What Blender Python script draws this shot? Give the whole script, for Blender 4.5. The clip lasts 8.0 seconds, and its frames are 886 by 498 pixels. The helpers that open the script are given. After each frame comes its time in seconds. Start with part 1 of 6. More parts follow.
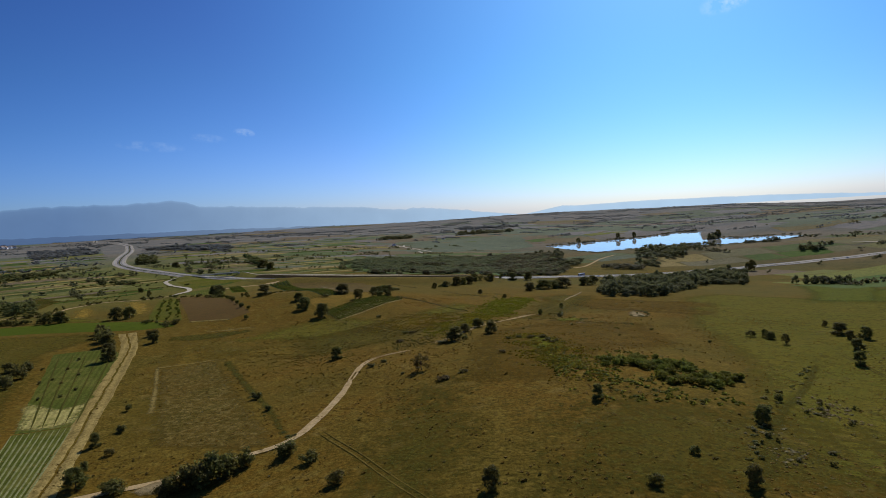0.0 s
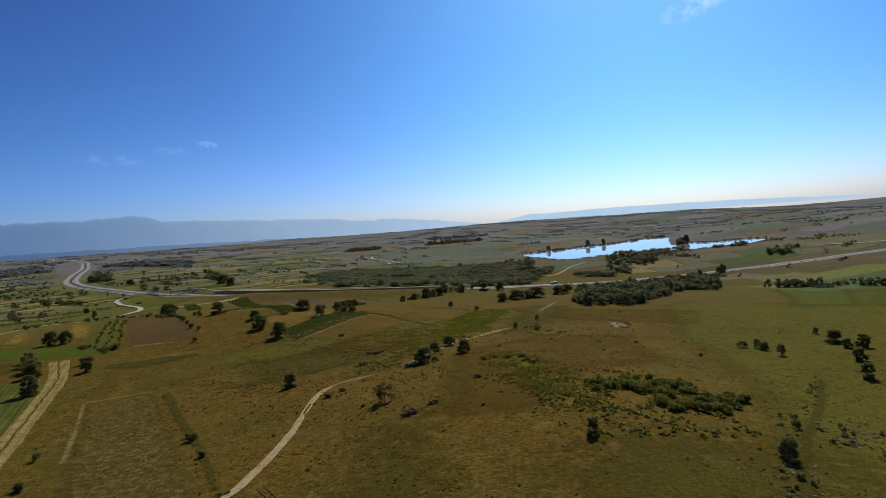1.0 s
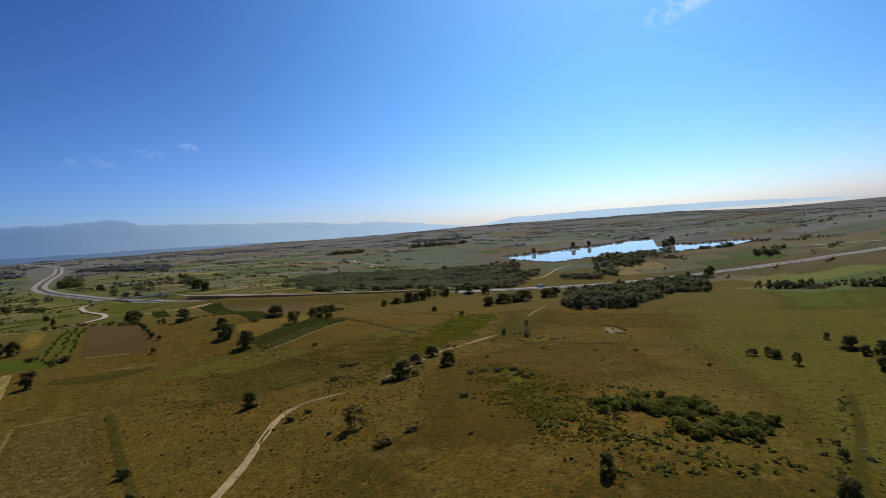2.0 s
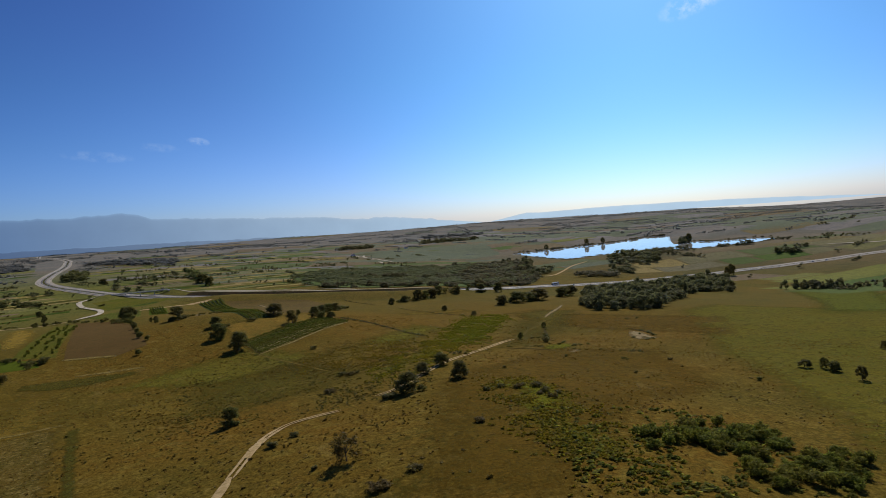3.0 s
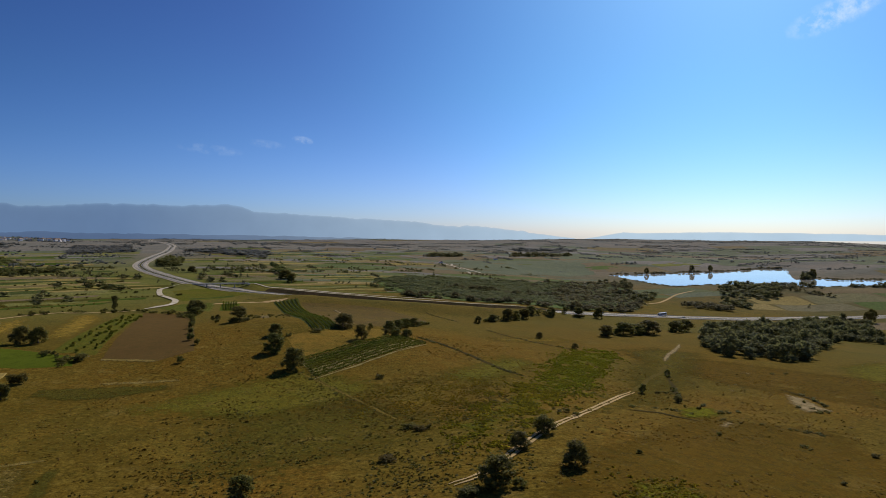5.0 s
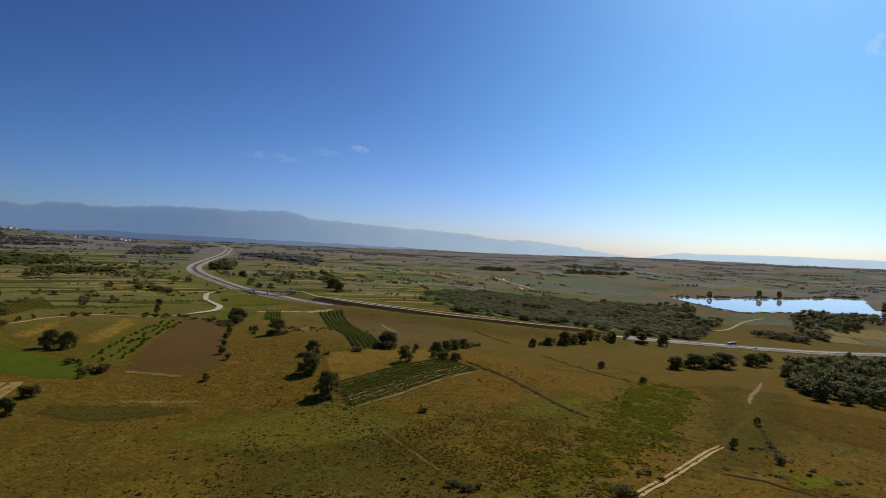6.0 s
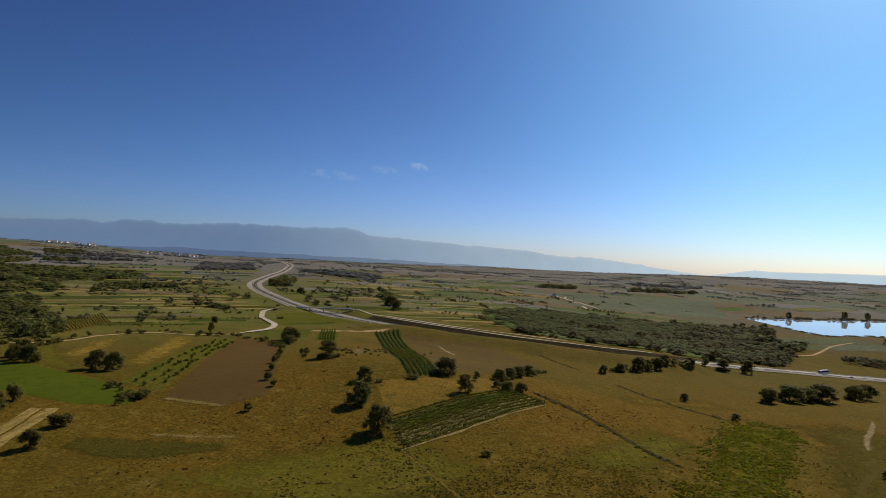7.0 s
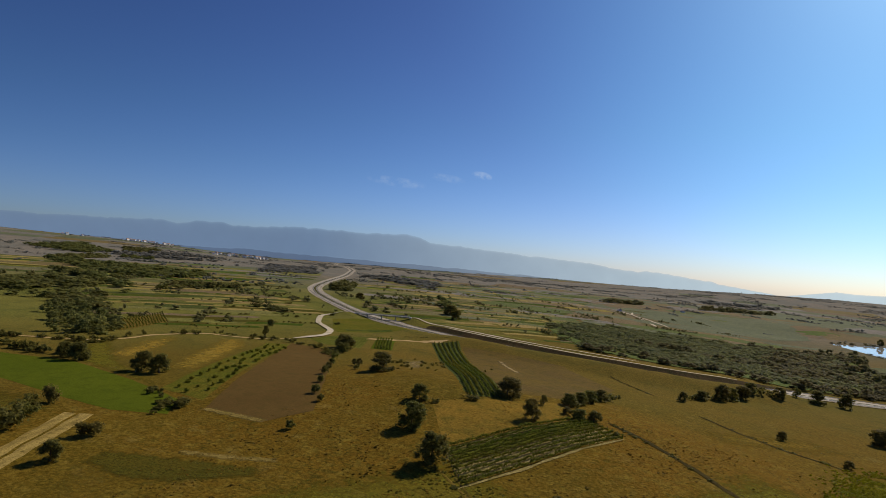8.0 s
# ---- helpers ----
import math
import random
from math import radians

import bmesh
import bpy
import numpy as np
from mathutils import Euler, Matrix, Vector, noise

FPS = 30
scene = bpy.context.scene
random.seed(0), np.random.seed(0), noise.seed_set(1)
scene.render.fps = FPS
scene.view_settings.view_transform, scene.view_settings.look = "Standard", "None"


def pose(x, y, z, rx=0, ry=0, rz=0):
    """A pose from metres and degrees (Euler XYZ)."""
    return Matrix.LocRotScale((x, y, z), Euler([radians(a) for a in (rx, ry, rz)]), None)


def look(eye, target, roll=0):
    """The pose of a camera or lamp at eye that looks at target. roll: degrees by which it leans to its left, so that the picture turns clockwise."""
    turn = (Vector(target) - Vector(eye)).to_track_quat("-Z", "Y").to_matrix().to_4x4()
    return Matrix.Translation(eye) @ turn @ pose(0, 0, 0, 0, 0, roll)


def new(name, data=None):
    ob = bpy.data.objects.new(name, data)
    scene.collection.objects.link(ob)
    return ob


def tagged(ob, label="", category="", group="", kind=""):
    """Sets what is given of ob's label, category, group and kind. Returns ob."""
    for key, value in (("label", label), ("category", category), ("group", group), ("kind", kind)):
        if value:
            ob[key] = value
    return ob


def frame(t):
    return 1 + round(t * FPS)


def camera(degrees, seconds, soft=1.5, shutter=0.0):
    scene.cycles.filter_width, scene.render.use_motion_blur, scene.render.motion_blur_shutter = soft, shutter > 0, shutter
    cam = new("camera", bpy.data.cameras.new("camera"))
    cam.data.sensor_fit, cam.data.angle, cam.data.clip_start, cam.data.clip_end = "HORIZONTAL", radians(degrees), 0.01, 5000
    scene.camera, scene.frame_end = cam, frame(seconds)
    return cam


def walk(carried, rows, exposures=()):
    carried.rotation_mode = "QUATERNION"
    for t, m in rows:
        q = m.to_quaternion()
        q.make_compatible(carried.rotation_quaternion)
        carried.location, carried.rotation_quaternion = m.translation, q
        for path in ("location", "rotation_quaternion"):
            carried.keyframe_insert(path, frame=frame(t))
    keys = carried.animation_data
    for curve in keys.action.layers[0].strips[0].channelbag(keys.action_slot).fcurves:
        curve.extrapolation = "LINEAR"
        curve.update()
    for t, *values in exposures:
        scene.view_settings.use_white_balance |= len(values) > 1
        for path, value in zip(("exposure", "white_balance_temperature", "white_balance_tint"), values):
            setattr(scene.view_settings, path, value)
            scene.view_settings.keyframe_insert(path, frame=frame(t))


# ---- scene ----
cam = camera(71.4, 8.0, soft=0.8)
PATH = [
    (0.0, (0.00, 0.00, 50.00), (0.00, 99.82, 44.08), -3.61),
    (0.5, (0.67, 12.93, 49.63), (3.54, 112.73, 44.02), -4.06),
    (1.0, (1.54, 25.43, 48.59), (6.55, 125.20, 43.98), -4.61),
    (1.5, (2.66, 37.67, 47.24), (10.47, 137.27, 42.96), -4.73),
    (3.0, (5.46, 77.45, 44.82), (11.28, 177.17, 40.01), -4.45),
    (3.5, (5.69, 91.09, 44.13), (9.96, 190.87, 38.94), -3.57),
    (4.0, (5.46, 103.88, 44.21), (6.48, 203.77, 39.65), -2.96),
    (4.5, (4.03, 118.43, 44.11), (-0.03, 218.29, 40.59), -1.91),
    (6.0, (-2.40, 160.90, 44.90), (-19.16, 259.48, 44.17), 1.97),
    (6.5, (-5.10, 172.70, 45.20), (-26.96, 270.28, 45.84), 1.31),
    (7.0, (-8.60, 184.00, 45.30), (-34.65, 280.53, 46.93), 2.10),
    (7.5, (-12.70, 195.30, 45.10), (-43.29, 290.50, 46.47), 2.94),
    (8.0, (-16.90, 205.90, 44.80), (-52.40, 299.35, 47.39), 4.01),
]
walk(cam, [(t, look(eye, target, roll)) for t, eye, target, roll in PATH],
     ((0.0, 0, 6200, 10), (1.5, 0, 6300, 10), (3.0, 0, 6520, 10), (4.5, 0, 6720, 10), (6.5, 0, 7200, 10.5), (7.5, 0.02, 7600, 10.3), (8.0, 0.09, 7750, 10.2)))

# ---- light ----
SUN_AZIMUTH, SUN_HEIGHT = 21.5, 37.0  # degrees right of +y, degrees above the horizon
world = bpy.data.worlds.new("sky")
scene.world = world
world.use_nodes = True
wn = world.node_tree.nodes
sky = wn.new("ShaderNodeTexSky")
sky.sky_type, sky.sun_disc = "NISHITA", False
sky.sun_elevation, sky.sun_rotation = radians(SUN_HEIGHT), radians(SUN_AZIMUTH)
sky.altitude, sky.air_density, sky.dust_density, sky.ozone_density = 1500, 1.0, 1.7, 1.6
wn["Background"].inputs["Strength"].default_value = 0.0446
deep = wn.new("ShaderNodeMix")  # the camera's cool, saturated white balance for the sky
deep.data_type, deep.blend_type = "RGBA", "MULTIPLY"
deep.inputs[0].default_value = 1.0
dome = wn.new("ShaderNodeTexCoord")
height = wn.new("ShaderNodeSeparateXYZ")
tints = wn.new("ShaderNodeValToRGB")  # the pale haze band just above the horizon, blue above it
tints.color_ramp.elements[1].position, tints.color_ramp.elements[1].color = 0.42, (0.475, 0.600, 0.800, 1)
tints.color_ramp.elements[0].color = (0.462, 0.562, 0.860, 1)
for at, tint in ((0.07, (0.458, 0.568, 0.820, 1)), (0.14, (0.448, 0.580, 0.775, 1)), (0.22, (0.450, 0.594, 0.765, 1))):
    tints.color_ramp.elements.new(at).color = tint
world.node_tree.links.new(dome.outputs["Generated"], height.inputs[0])
world.node_tree.links.new(height.outputs["Z"], tints.inputs["Fac"])
world.node_tree.links.new(tints.outputs["Color"], deep.inputs[7])
world.node_tree.links.new(sky.outputs["Color"], deep.inputs[6])
rich = wn.new("ShaderNodeGamma")
rich.inputs["Gamma"].default_value = 1.5
az, el = radians(SUN_AZIMUTH), radians(SUN_HEIGHT)
sun_way = Vector((math.sin(az) * math.cos(el), math.cos(az) * math.cos(el), math.sin(el)))
toward = wn.new("ShaderNodeVectorMath")  # the wide pale aureole round the sun
toward.operation = "DOT_PRODUCT"
toward.inputs[1].default_value = sun_way
world.node_tree.links.new(dome.outputs["Generated"], toward.inputs[0])
near_sun = wn.new("ShaderNodeMapRange")
near_sun.interpolation_type = "SMOOTHSTEP"
near_sun.inputs["From Min"].default_value, near_sun.inputs["From Max"].default_value = 0.72, 0.98
world.node_tree.links.new(toward.outputs["Value"], near_sun.inputs["Value"])
aureole = wn.new("ShaderNodeMix")
aureole.data_type, aureole.blend_type = "RGBA", "MULTIPLY"
aureole.inputs[7].default_value = (1.06, 1.27, 1.16, 1)
world.node_tree.links.new(near_sun.outputs["Result"], aureole.inputs[0])
world.node_tree.links.new(deep.outputs[2], aureole.inputs[6])
world.node_tree.links.new(aureole.outputs[2], rich.inputs["Color"])
world.node_tree.links.new(rich.outputs["Color"], wn["Background"].inputs["Color"])

sun_data = bpy.data.lights.new("sun", "SUN")
sun_data.energy, sun_data.angle, sun_data.color = 3.0, radians(0.6), (1.0, 0.94, 0.86)
sun = new("sun", sun_data)
sun.matrix_basis = look(sun_way * 900, (0, 0, 0))
scene.view_settings.exposure = 0.0


# ---- materials ----
def nodes_of(name):
    m = bpy.data.materials.new(name)
    m.use_nodes = True
    return m, m.node_tree.nodes, m.node_tree.links, m.node_tree.nodes["Principled BSDF"]


def noise_tex(nodes, links, source, size, detail=3.0, rough=0.55):
    n = nodes.new("ShaderNodeTexNoise")
    n.inputs["Scale"].default_value, n.inputs["Detail"].default_value = 1.0 / size, detail
    n.inputs["Roughness"].default_value = rough
    links.new(source, n.inputs["Vector"])
    return n


def spread(nodes, links, value, low, high, to_low=0.0, to_high=1.0):
    r = nodes.new("ShaderNodeMapRange")
    r.inputs["From Min"].default_value, r.inputs["From Max"].default_value = low, high
    r.inputs["To Min"].default_value, r.inputs["To Max"].default_value = to_low, to_high
    links.new(value, r.inputs["Value"])
    return r.outputs["Result"]


def mixed(nodes, links, factor, a, b, how="MIX"):
    m = nodes.new("ShaderNodeMix")
    m.data_type, m.blend_type = "RGBA", how
    for socket, v in ((m.inputs[0], factor), (m.inputs[6], a), (m.inputs[7], b)):
        if isinstance(v, (tuple, list)):
            socket.default_value = (*v, 1.0)
        elif isinstance(v, (int, float)):
            socket.default_value = v
        else:
            links.new(v, socket)
    return m.outputs[2]


def earth(name, one, two, three, sizes=(45, 5, 0.7), strength=0.5, rough=0.95, own=0.0, rows=None, fleck=0.45, soft=False, beyond=None, weedy=None, gloss=0.01):
    """Ground cover: two colours in large patches, a third in small ones, dark and light flecks over both."""
    m, nodes, links, bsdf = nodes_of(name)
    pos = nodes.new("ShaderNodeNewGeometry").outputs["Position"]
    big = noise_tex(nodes, links, pos, sizes[0], 4)
    mid = noise_tex(nodes, links, pos, sizes[1], 4, 0.65)
    fine = noise_tex(nodes, links, pos, sizes[2], 3, 0.7)
    c = mixed(nodes, links, spread(nodes, links, big.outputs["Fac"], 0.38, 0.62), one, two)
    c = mixed(nodes, links, spread(nodes, links, mid.outputs["Fac"], 0.48, 0.68), c, three)
    if weedy:  # drifts of dark low weeds between bare dry patches
        drift = noise_tex(nodes, links, pos, 26, 3, 0.6)
        spot = noise_tex(nodes, links, pos, 2.1, 3, 0.75)
        here = nodes.new("ShaderNodeMath")
        here.operation = "MULTIPLY"
        links.new(spread(nodes, links, drift.outputs["Fac"], 0.42, 0.62, 0.08, 0.65), here.inputs[0])
        links.new(spread(nodes, links, spot.outputs["Fac"], 0.5, 0.62), here.inputs[1])
        c = mixed(nodes, links, here.outputs[0], c, weedy)
        bare = noise_tex(nodes, links, pos, 11, 4, 0.7)
        c = mixed(nodes, links, spread(nodes, links, bare.outputs["Fac"], 0.58, 0.72, 0.0, 0.55), c, (0.250, 0.175, 0.045))
    if beyond:  # rough grass and pasture past the meadow, then haze painted as pale grey
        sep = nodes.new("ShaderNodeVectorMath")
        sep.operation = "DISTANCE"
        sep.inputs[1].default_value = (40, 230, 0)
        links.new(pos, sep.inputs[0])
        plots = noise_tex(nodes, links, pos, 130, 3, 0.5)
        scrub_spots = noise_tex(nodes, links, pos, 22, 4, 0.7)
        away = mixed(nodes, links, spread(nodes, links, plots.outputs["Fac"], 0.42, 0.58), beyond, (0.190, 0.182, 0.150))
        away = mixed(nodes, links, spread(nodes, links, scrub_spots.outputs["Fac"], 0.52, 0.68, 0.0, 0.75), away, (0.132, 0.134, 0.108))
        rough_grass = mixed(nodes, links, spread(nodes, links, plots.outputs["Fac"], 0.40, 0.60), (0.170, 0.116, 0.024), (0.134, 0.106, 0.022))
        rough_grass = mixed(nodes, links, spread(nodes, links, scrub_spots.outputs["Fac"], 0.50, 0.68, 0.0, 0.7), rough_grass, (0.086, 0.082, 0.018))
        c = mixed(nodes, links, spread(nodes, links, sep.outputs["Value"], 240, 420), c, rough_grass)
        west = nodes.new("ShaderNodeVectorMath")  # greener pasture round the strip fields
        west.operation = "DISTANCE"
        west.inputs[1].default_value = (-760, 820, 0)
        links.new(pos, west.inputs[0])
        pasture = mixed(nodes, links, spread(nodes, links, plots.outputs["Fac"], 0.40, 0.60), (0.180, 0.168, 0.040), (0.132, 0.138, 0.032))
        pasture = mixed(nodes, links, spread(nodes, links, scrub_spots.outputs["Fac"], 0.52, 0.68, 0.0, 0.6), pasture, (0.090, 0.096, 0.026))
        c = mixed(nodes, links, spread(nodes, links, west.outputs["Value"], 640, 480), c, pasture)
        # haze put into the base colour: ground pales to grey with distance
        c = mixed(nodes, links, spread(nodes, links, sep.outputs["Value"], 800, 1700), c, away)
    f = spread(nodes, links, fine.outputs["Fac"], 0.3, 0.7, 1 - fleck, 1 + fleck)
    if rows:
        turn, width = rows
        way = nodes.new("ShaderNodeVectorMath")
        way.operation = "DOT_PRODUCT"
        way.inputs[1].default_value = (math.cos(radians(turn)), math.sin(radians(turn)), 0)
        links.new(pos, way.inputs[0])
        wave = nodes.new("ShaderNodeMath")
        wave.operation = "MULTIPLY"
        wave.inputs[1].default_value = 2 * math.pi / width
        links.new(way.outputs["Value"], wave.inputs[0])
        s = nodes.new("ShaderNodeMath")
        s.operation = "SINE"
        links.new(wave.outputs[0], s.inputs[0])
        g = spread(nodes, links, s.outputs[0], -1, 1, 0.86, 1.12)
        t = nodes.new("ShaderNodeMath")
        t.operation = "MULTIPLY"
        links.new(f, t.inputs[0])
        links.new(g, t.inputs[1])
        f = t.outputs[0]
    v = nodes.new("ShaderNodeHueSaturation")
    links.new(c, v.inputs["Color"])
    links.new(f, v.inputs["Value"])
    if own:
        rnd = nodes.new("ShaderNodeObjectInfo").outputs["Random"]
        links.new(spread(nodes, links, rnd, 0, 1, 0.5 - own * 0.015, 0.5 + own * 0.03), v.inputs["Hue"])
        links.new(spread(nodes, links, rnd, 0, 1, 1 - own * 0.25, 1 + own * 0.1), v.inputs["Saturation"])
    links.new(v.outputs["Color"], bsdf.inputs["Base Color"])
    bsdf.inputs["Roughness"].default_value = rough
    bsdf.inputs["Specular IOR Level"].default_value = gloss
    bump = nodes.new("ShaderNodeBump")
    bump.inputs["Strength"].default_value, bump.inputs["Distance"].default_value = strength, sizes[2] * 0.5
    links.new(fine.outputs["Fac"], bump.inputs["Height"])
    links.new(bump.outputs["Normal"], bsdf.inputs["Normal"])
    if soft:  # thins out into the grass round it
        edge = nodes.new("ShaderNodeAttribute")
        edge.attribute_name = "edge"
        patch = noise_tex(nodes, links, pos, 3.0, 4, 0.7)
        both = nodes.new("ShaderNodeMath")
        links.new(edge.outputs["Fac"], both.inputs[0])
        links.new(spread(nodes, links, patch.outputs["Fac"], 0.3, 0.7, -0.45, 0.45), both.inputs[1])
        clear = nodes.new("ShaderNodeBsdfTransparent")
        mix = nodes.new("ShaderNodeMixShader")
        links.new(spread(nodes, links, both.outputs[0], 0.15, 0.95, 0.0, 0.85), mix.inputs[0])
        links.new(clear.outputs[0], mix.inputs[1])
        links.new(bsdf.outputs[0], mix.inputs[2])
        links.new(mix.outputs[0], nodes["Material Output"].inputs["Surface"])
    return m


def foliage(name, one, two, through_light=0.25, gloss=0.12, vary=0.35):
    m, nodes, links, bsdf = nodes_of(name)
    rnd = nodes.new("ShaderNodeObjectInfo").outputs["Random"]
    geo = nodes.new("ShaderNodeNewGeometry")
    clump = noise_tex(nodes, links, geo.outputs["Position"], 1.7, 2)
    c = mixed(nodes, links, spread(nodes, links, clump.outputs["Fac"], 0.35, 0.65), one, two)
    stand = noise_tex(nodes, links, geo.outputs["Position"], 24, 3, 0.6)
    c = mixed(nodes, links, spread(nodes, links, stand.outputs["Fac"], 0.35, 0.65, 0.0, 0.45), c, tuple(v * k for v, k in zip(two, (1.25, 1.05, 0.8))))
    h = nodes.new("ShaderNodeHueSaturation")
    links.new(c, h.inputs["Color"])
    links.new(spread(nodes, links, rnd, 0, 1, 0.475, 0.515), h.inputs["Hue"])
    links.new(spread(nodes, links, geo.outputs["Random Per Island"], 0, 1, 1 - vary, 1 + vary), h.inputs["Value"])
    links.new(h.outputs["Color"], bsdf.inputs["Base Color"])
    bsdf.inputs["Roughness"].default_value = 0.65
    bsdf.inputs["Specular IOR Level"].default_value = gloss
    see = nodes.new("ShaderNodeBsdfTranslucent")
    links.new(h.outputs["Color"], see.inputs["Color"])
    mix = nodes.new("ShaderNodeMixShader")
    mix.inputs[0].default_value = through_light
    links.new(bsdf.outputs[0], mix.inputs[1])
    links.new(see.outputs[0], mix.inputs[2])
    links.new(mix.outputs[0], nodes["Material Output"].inputs["Surface"])
    return m


def solid(name, colour, rough=0.8, metal=0.0, grain=0.15, size=1.5):
    m, nodes, links, bsdf = nodes_of(name)
    pos = nodes.new("ShaderNodeNewGeometry").outputs["Position"]
    n = noise_tex(nodes, links, pos, size, 4, 0.6)
    v = nodes.new("ShaderNodeHueSaturation")
    v.inputs["Color"].default_value = (*colour, 1)
    links.new(spread(nodes, links, n.outputs["Fac"], 0.3, 0.7, 1 - grain, 1 + grain), v.inputs["Value"])
    links.new(v.outputs["Color"], bsdf.inputs["Base Color"])
    bsdf.inputs["Roughness"].default_value, bsdf.inputs["Metallic"].default_value = rough, metal
    return m


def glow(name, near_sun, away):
    """Emissive far range: kilometres of lit haze put into its colour, paler sunward."""
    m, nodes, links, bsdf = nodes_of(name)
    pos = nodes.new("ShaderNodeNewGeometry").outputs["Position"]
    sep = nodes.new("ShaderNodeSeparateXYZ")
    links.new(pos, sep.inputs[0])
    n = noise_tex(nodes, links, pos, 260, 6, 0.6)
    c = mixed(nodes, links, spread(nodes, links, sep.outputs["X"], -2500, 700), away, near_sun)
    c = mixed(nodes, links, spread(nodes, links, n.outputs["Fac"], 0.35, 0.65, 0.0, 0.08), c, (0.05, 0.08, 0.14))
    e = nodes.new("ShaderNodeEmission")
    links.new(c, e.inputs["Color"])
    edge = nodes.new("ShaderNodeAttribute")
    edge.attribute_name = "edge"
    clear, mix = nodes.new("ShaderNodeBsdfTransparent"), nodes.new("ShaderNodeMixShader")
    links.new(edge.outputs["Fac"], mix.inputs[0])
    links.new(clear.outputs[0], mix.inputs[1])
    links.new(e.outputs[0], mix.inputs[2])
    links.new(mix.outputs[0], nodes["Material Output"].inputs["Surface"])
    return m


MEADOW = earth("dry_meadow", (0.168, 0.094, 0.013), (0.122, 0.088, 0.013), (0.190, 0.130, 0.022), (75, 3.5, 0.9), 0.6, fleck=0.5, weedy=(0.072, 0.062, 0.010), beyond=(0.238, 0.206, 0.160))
GREEN_MEADOW = earth("green_meadow", (0.120, 0.122, 0.015), (0.150, 0.125, 0.018), (0.088, 0.104, 0.014), (30, 5, 0.7), 0.7, fleck=0.5)
BRIGHT_CROP = earth("bright_green_crop", (0.086, 0.112, 0.01), (0.1, 0.124, 0.011), (0.074, 0.098, 0.009), (30, 4, 0.5), 0.3, fleck=0.25)
PLOUGHED = earth("ploughed_soil", (0.132, 0.080, 0.025), (0.144, 0.088, 0.027), (0.114, 0.076, 0.023), (30, 4, 0.5), 0.3, fleck=0.25)
GREY_SOIL = earth("grey_fallow", (0.136, 0.092, 0.032), (0.154, 0.104, 0.028), (0.102, 0.080, 0.024), (25, 5, 0.6), 0.6)
STRAW = earth("cut_straw", (0.380, 0.275, 0.086), (0.310, 0.220, 0.066), (0.215, 0.155, 0.044), (12, 2.5, 0.5), 0.6, rows=(22, 3.0))
ORANGE = earth("ripe_grass", (0.250, 0.152, 0.026), (0.190, 0.126, 0.022), (0.150, 0.112, 0.020), (20, 5, 0.7))
DULL_CROP = earth("dull_green_crop", (0.090, 0.104, 0.016), (0.108, 0.116, 0.018), (0.150, 0.140, 0.028), (35, 9, 0.6), rows=(22, 2.0))
DARK_GRASS = earth("dark_grass", (0.082, 0.076, 0.014), (0.098, 0.082, 0.014), (0.074, 0.072, 0.013), (25, 4, 0.6))
WEEDS = earth("yellow_green_weeds", (0.165, 0.160, 0.010), (0.128, 0.134, 0.010), (0.200, 0.170, 0.014), (14, 2.5, 0.6), 0.9, fleck=0.6, soft=True, weedy=(0.090, 0.098, 0.009))
FIELD_A = earth("far_field_olive", (0.182, 0.164, 0.040), (0.206, 0.174, 0.046), (0.140, 0.136, 0.037), (60, 9, 1.6), fleck=0.65, own=1.0, gloss=0.04)
FIELD_B = earth("far_field_brown", (0.185, 0.13, 0.056), (0.21, 0.145, 0.06), (0.145, 0.115, 0.05), (60, 9, 1.6), fleck=0.65, own=0.6, gloss=0.04)
FIELD_C = earth("far_field_green", (0.106, 0.136, 0.026), (0.126, 0.147, 0.029), (0.094, 0.114, 0.024), (60, 9, 1.6), fleck=0.65, own=1.0, gloss=0.04)
FIELD_D = earth("far_field_gold", (0.33, 0.238, 0.066), (0.28, 0.205, 0.058), (0.23, 0.178, 0.052), (60, 9, 1.6), fleck=0.65, own=0.3, gloss=0.04)
STRIP_GREEN = earth("dark_green_strip", (0.066, 0.090, 0.014), (0.080, 0.100, 0.016), (0.058, 0.076, 0.013), (40, 7, 1.2), fleck=0.6, own=0.6)
STRIP_TAN = earth("pale_stubble_strip", (0.360, 0.265, 0.090), (0.300, 0.222, 0.074), (0.240, 0.185, 0.060), (40, 7, 1.2), fleck=0.5, own=0.3)
# haze put into the colour: far ground cover greyed and lightened
HAZED_HEATH = earth("hazed_heath", (0.242, 0.208, 0.168), (0.208, 0.190, 0.152), (0.164, 0.160, 0.138), (120, 18, 2.5), own=0.15, gloss=0.04)
HAZED_HEATH_GREEN = earth("hazed_heath_green", (0.132, 0.150, 0.078), (0.156, 0.168, 0.088), (0.114, 0.128, 0.074), (90, 12, 2.5), own=0.15, gloss=0.04)
SOFT_GREEN = earth("soft_green_meadow", (0.160, 0.142, 0.018), (0.178, 0.142, 0.019), (0.138, 0.128, 0.017), (30, 5, 0.7), 0.7, fleck=0.5, soft=True, weedy=(0.074, 0.068, 0.011))
SOFT_OLIVE = earth("soft_olive_meadow", (0.124, 0.098, 0.015), (0.14, 0.102, 0.015), (0.108, 0.092, 0.014), (22, 3, 0.8), 0.7, fleck=0.5, soft=True, weedy=(0.060, 0.058, 0.009))
SOFT_GOLD = earth("soft_gold_meadow", (0.225, 0.142, 0.022), (0.185, 0.126, 0.020), (0.150, 0.112, 0.018), (25, 5, 0.7), 0.7, fleck=0.5, soft=True)
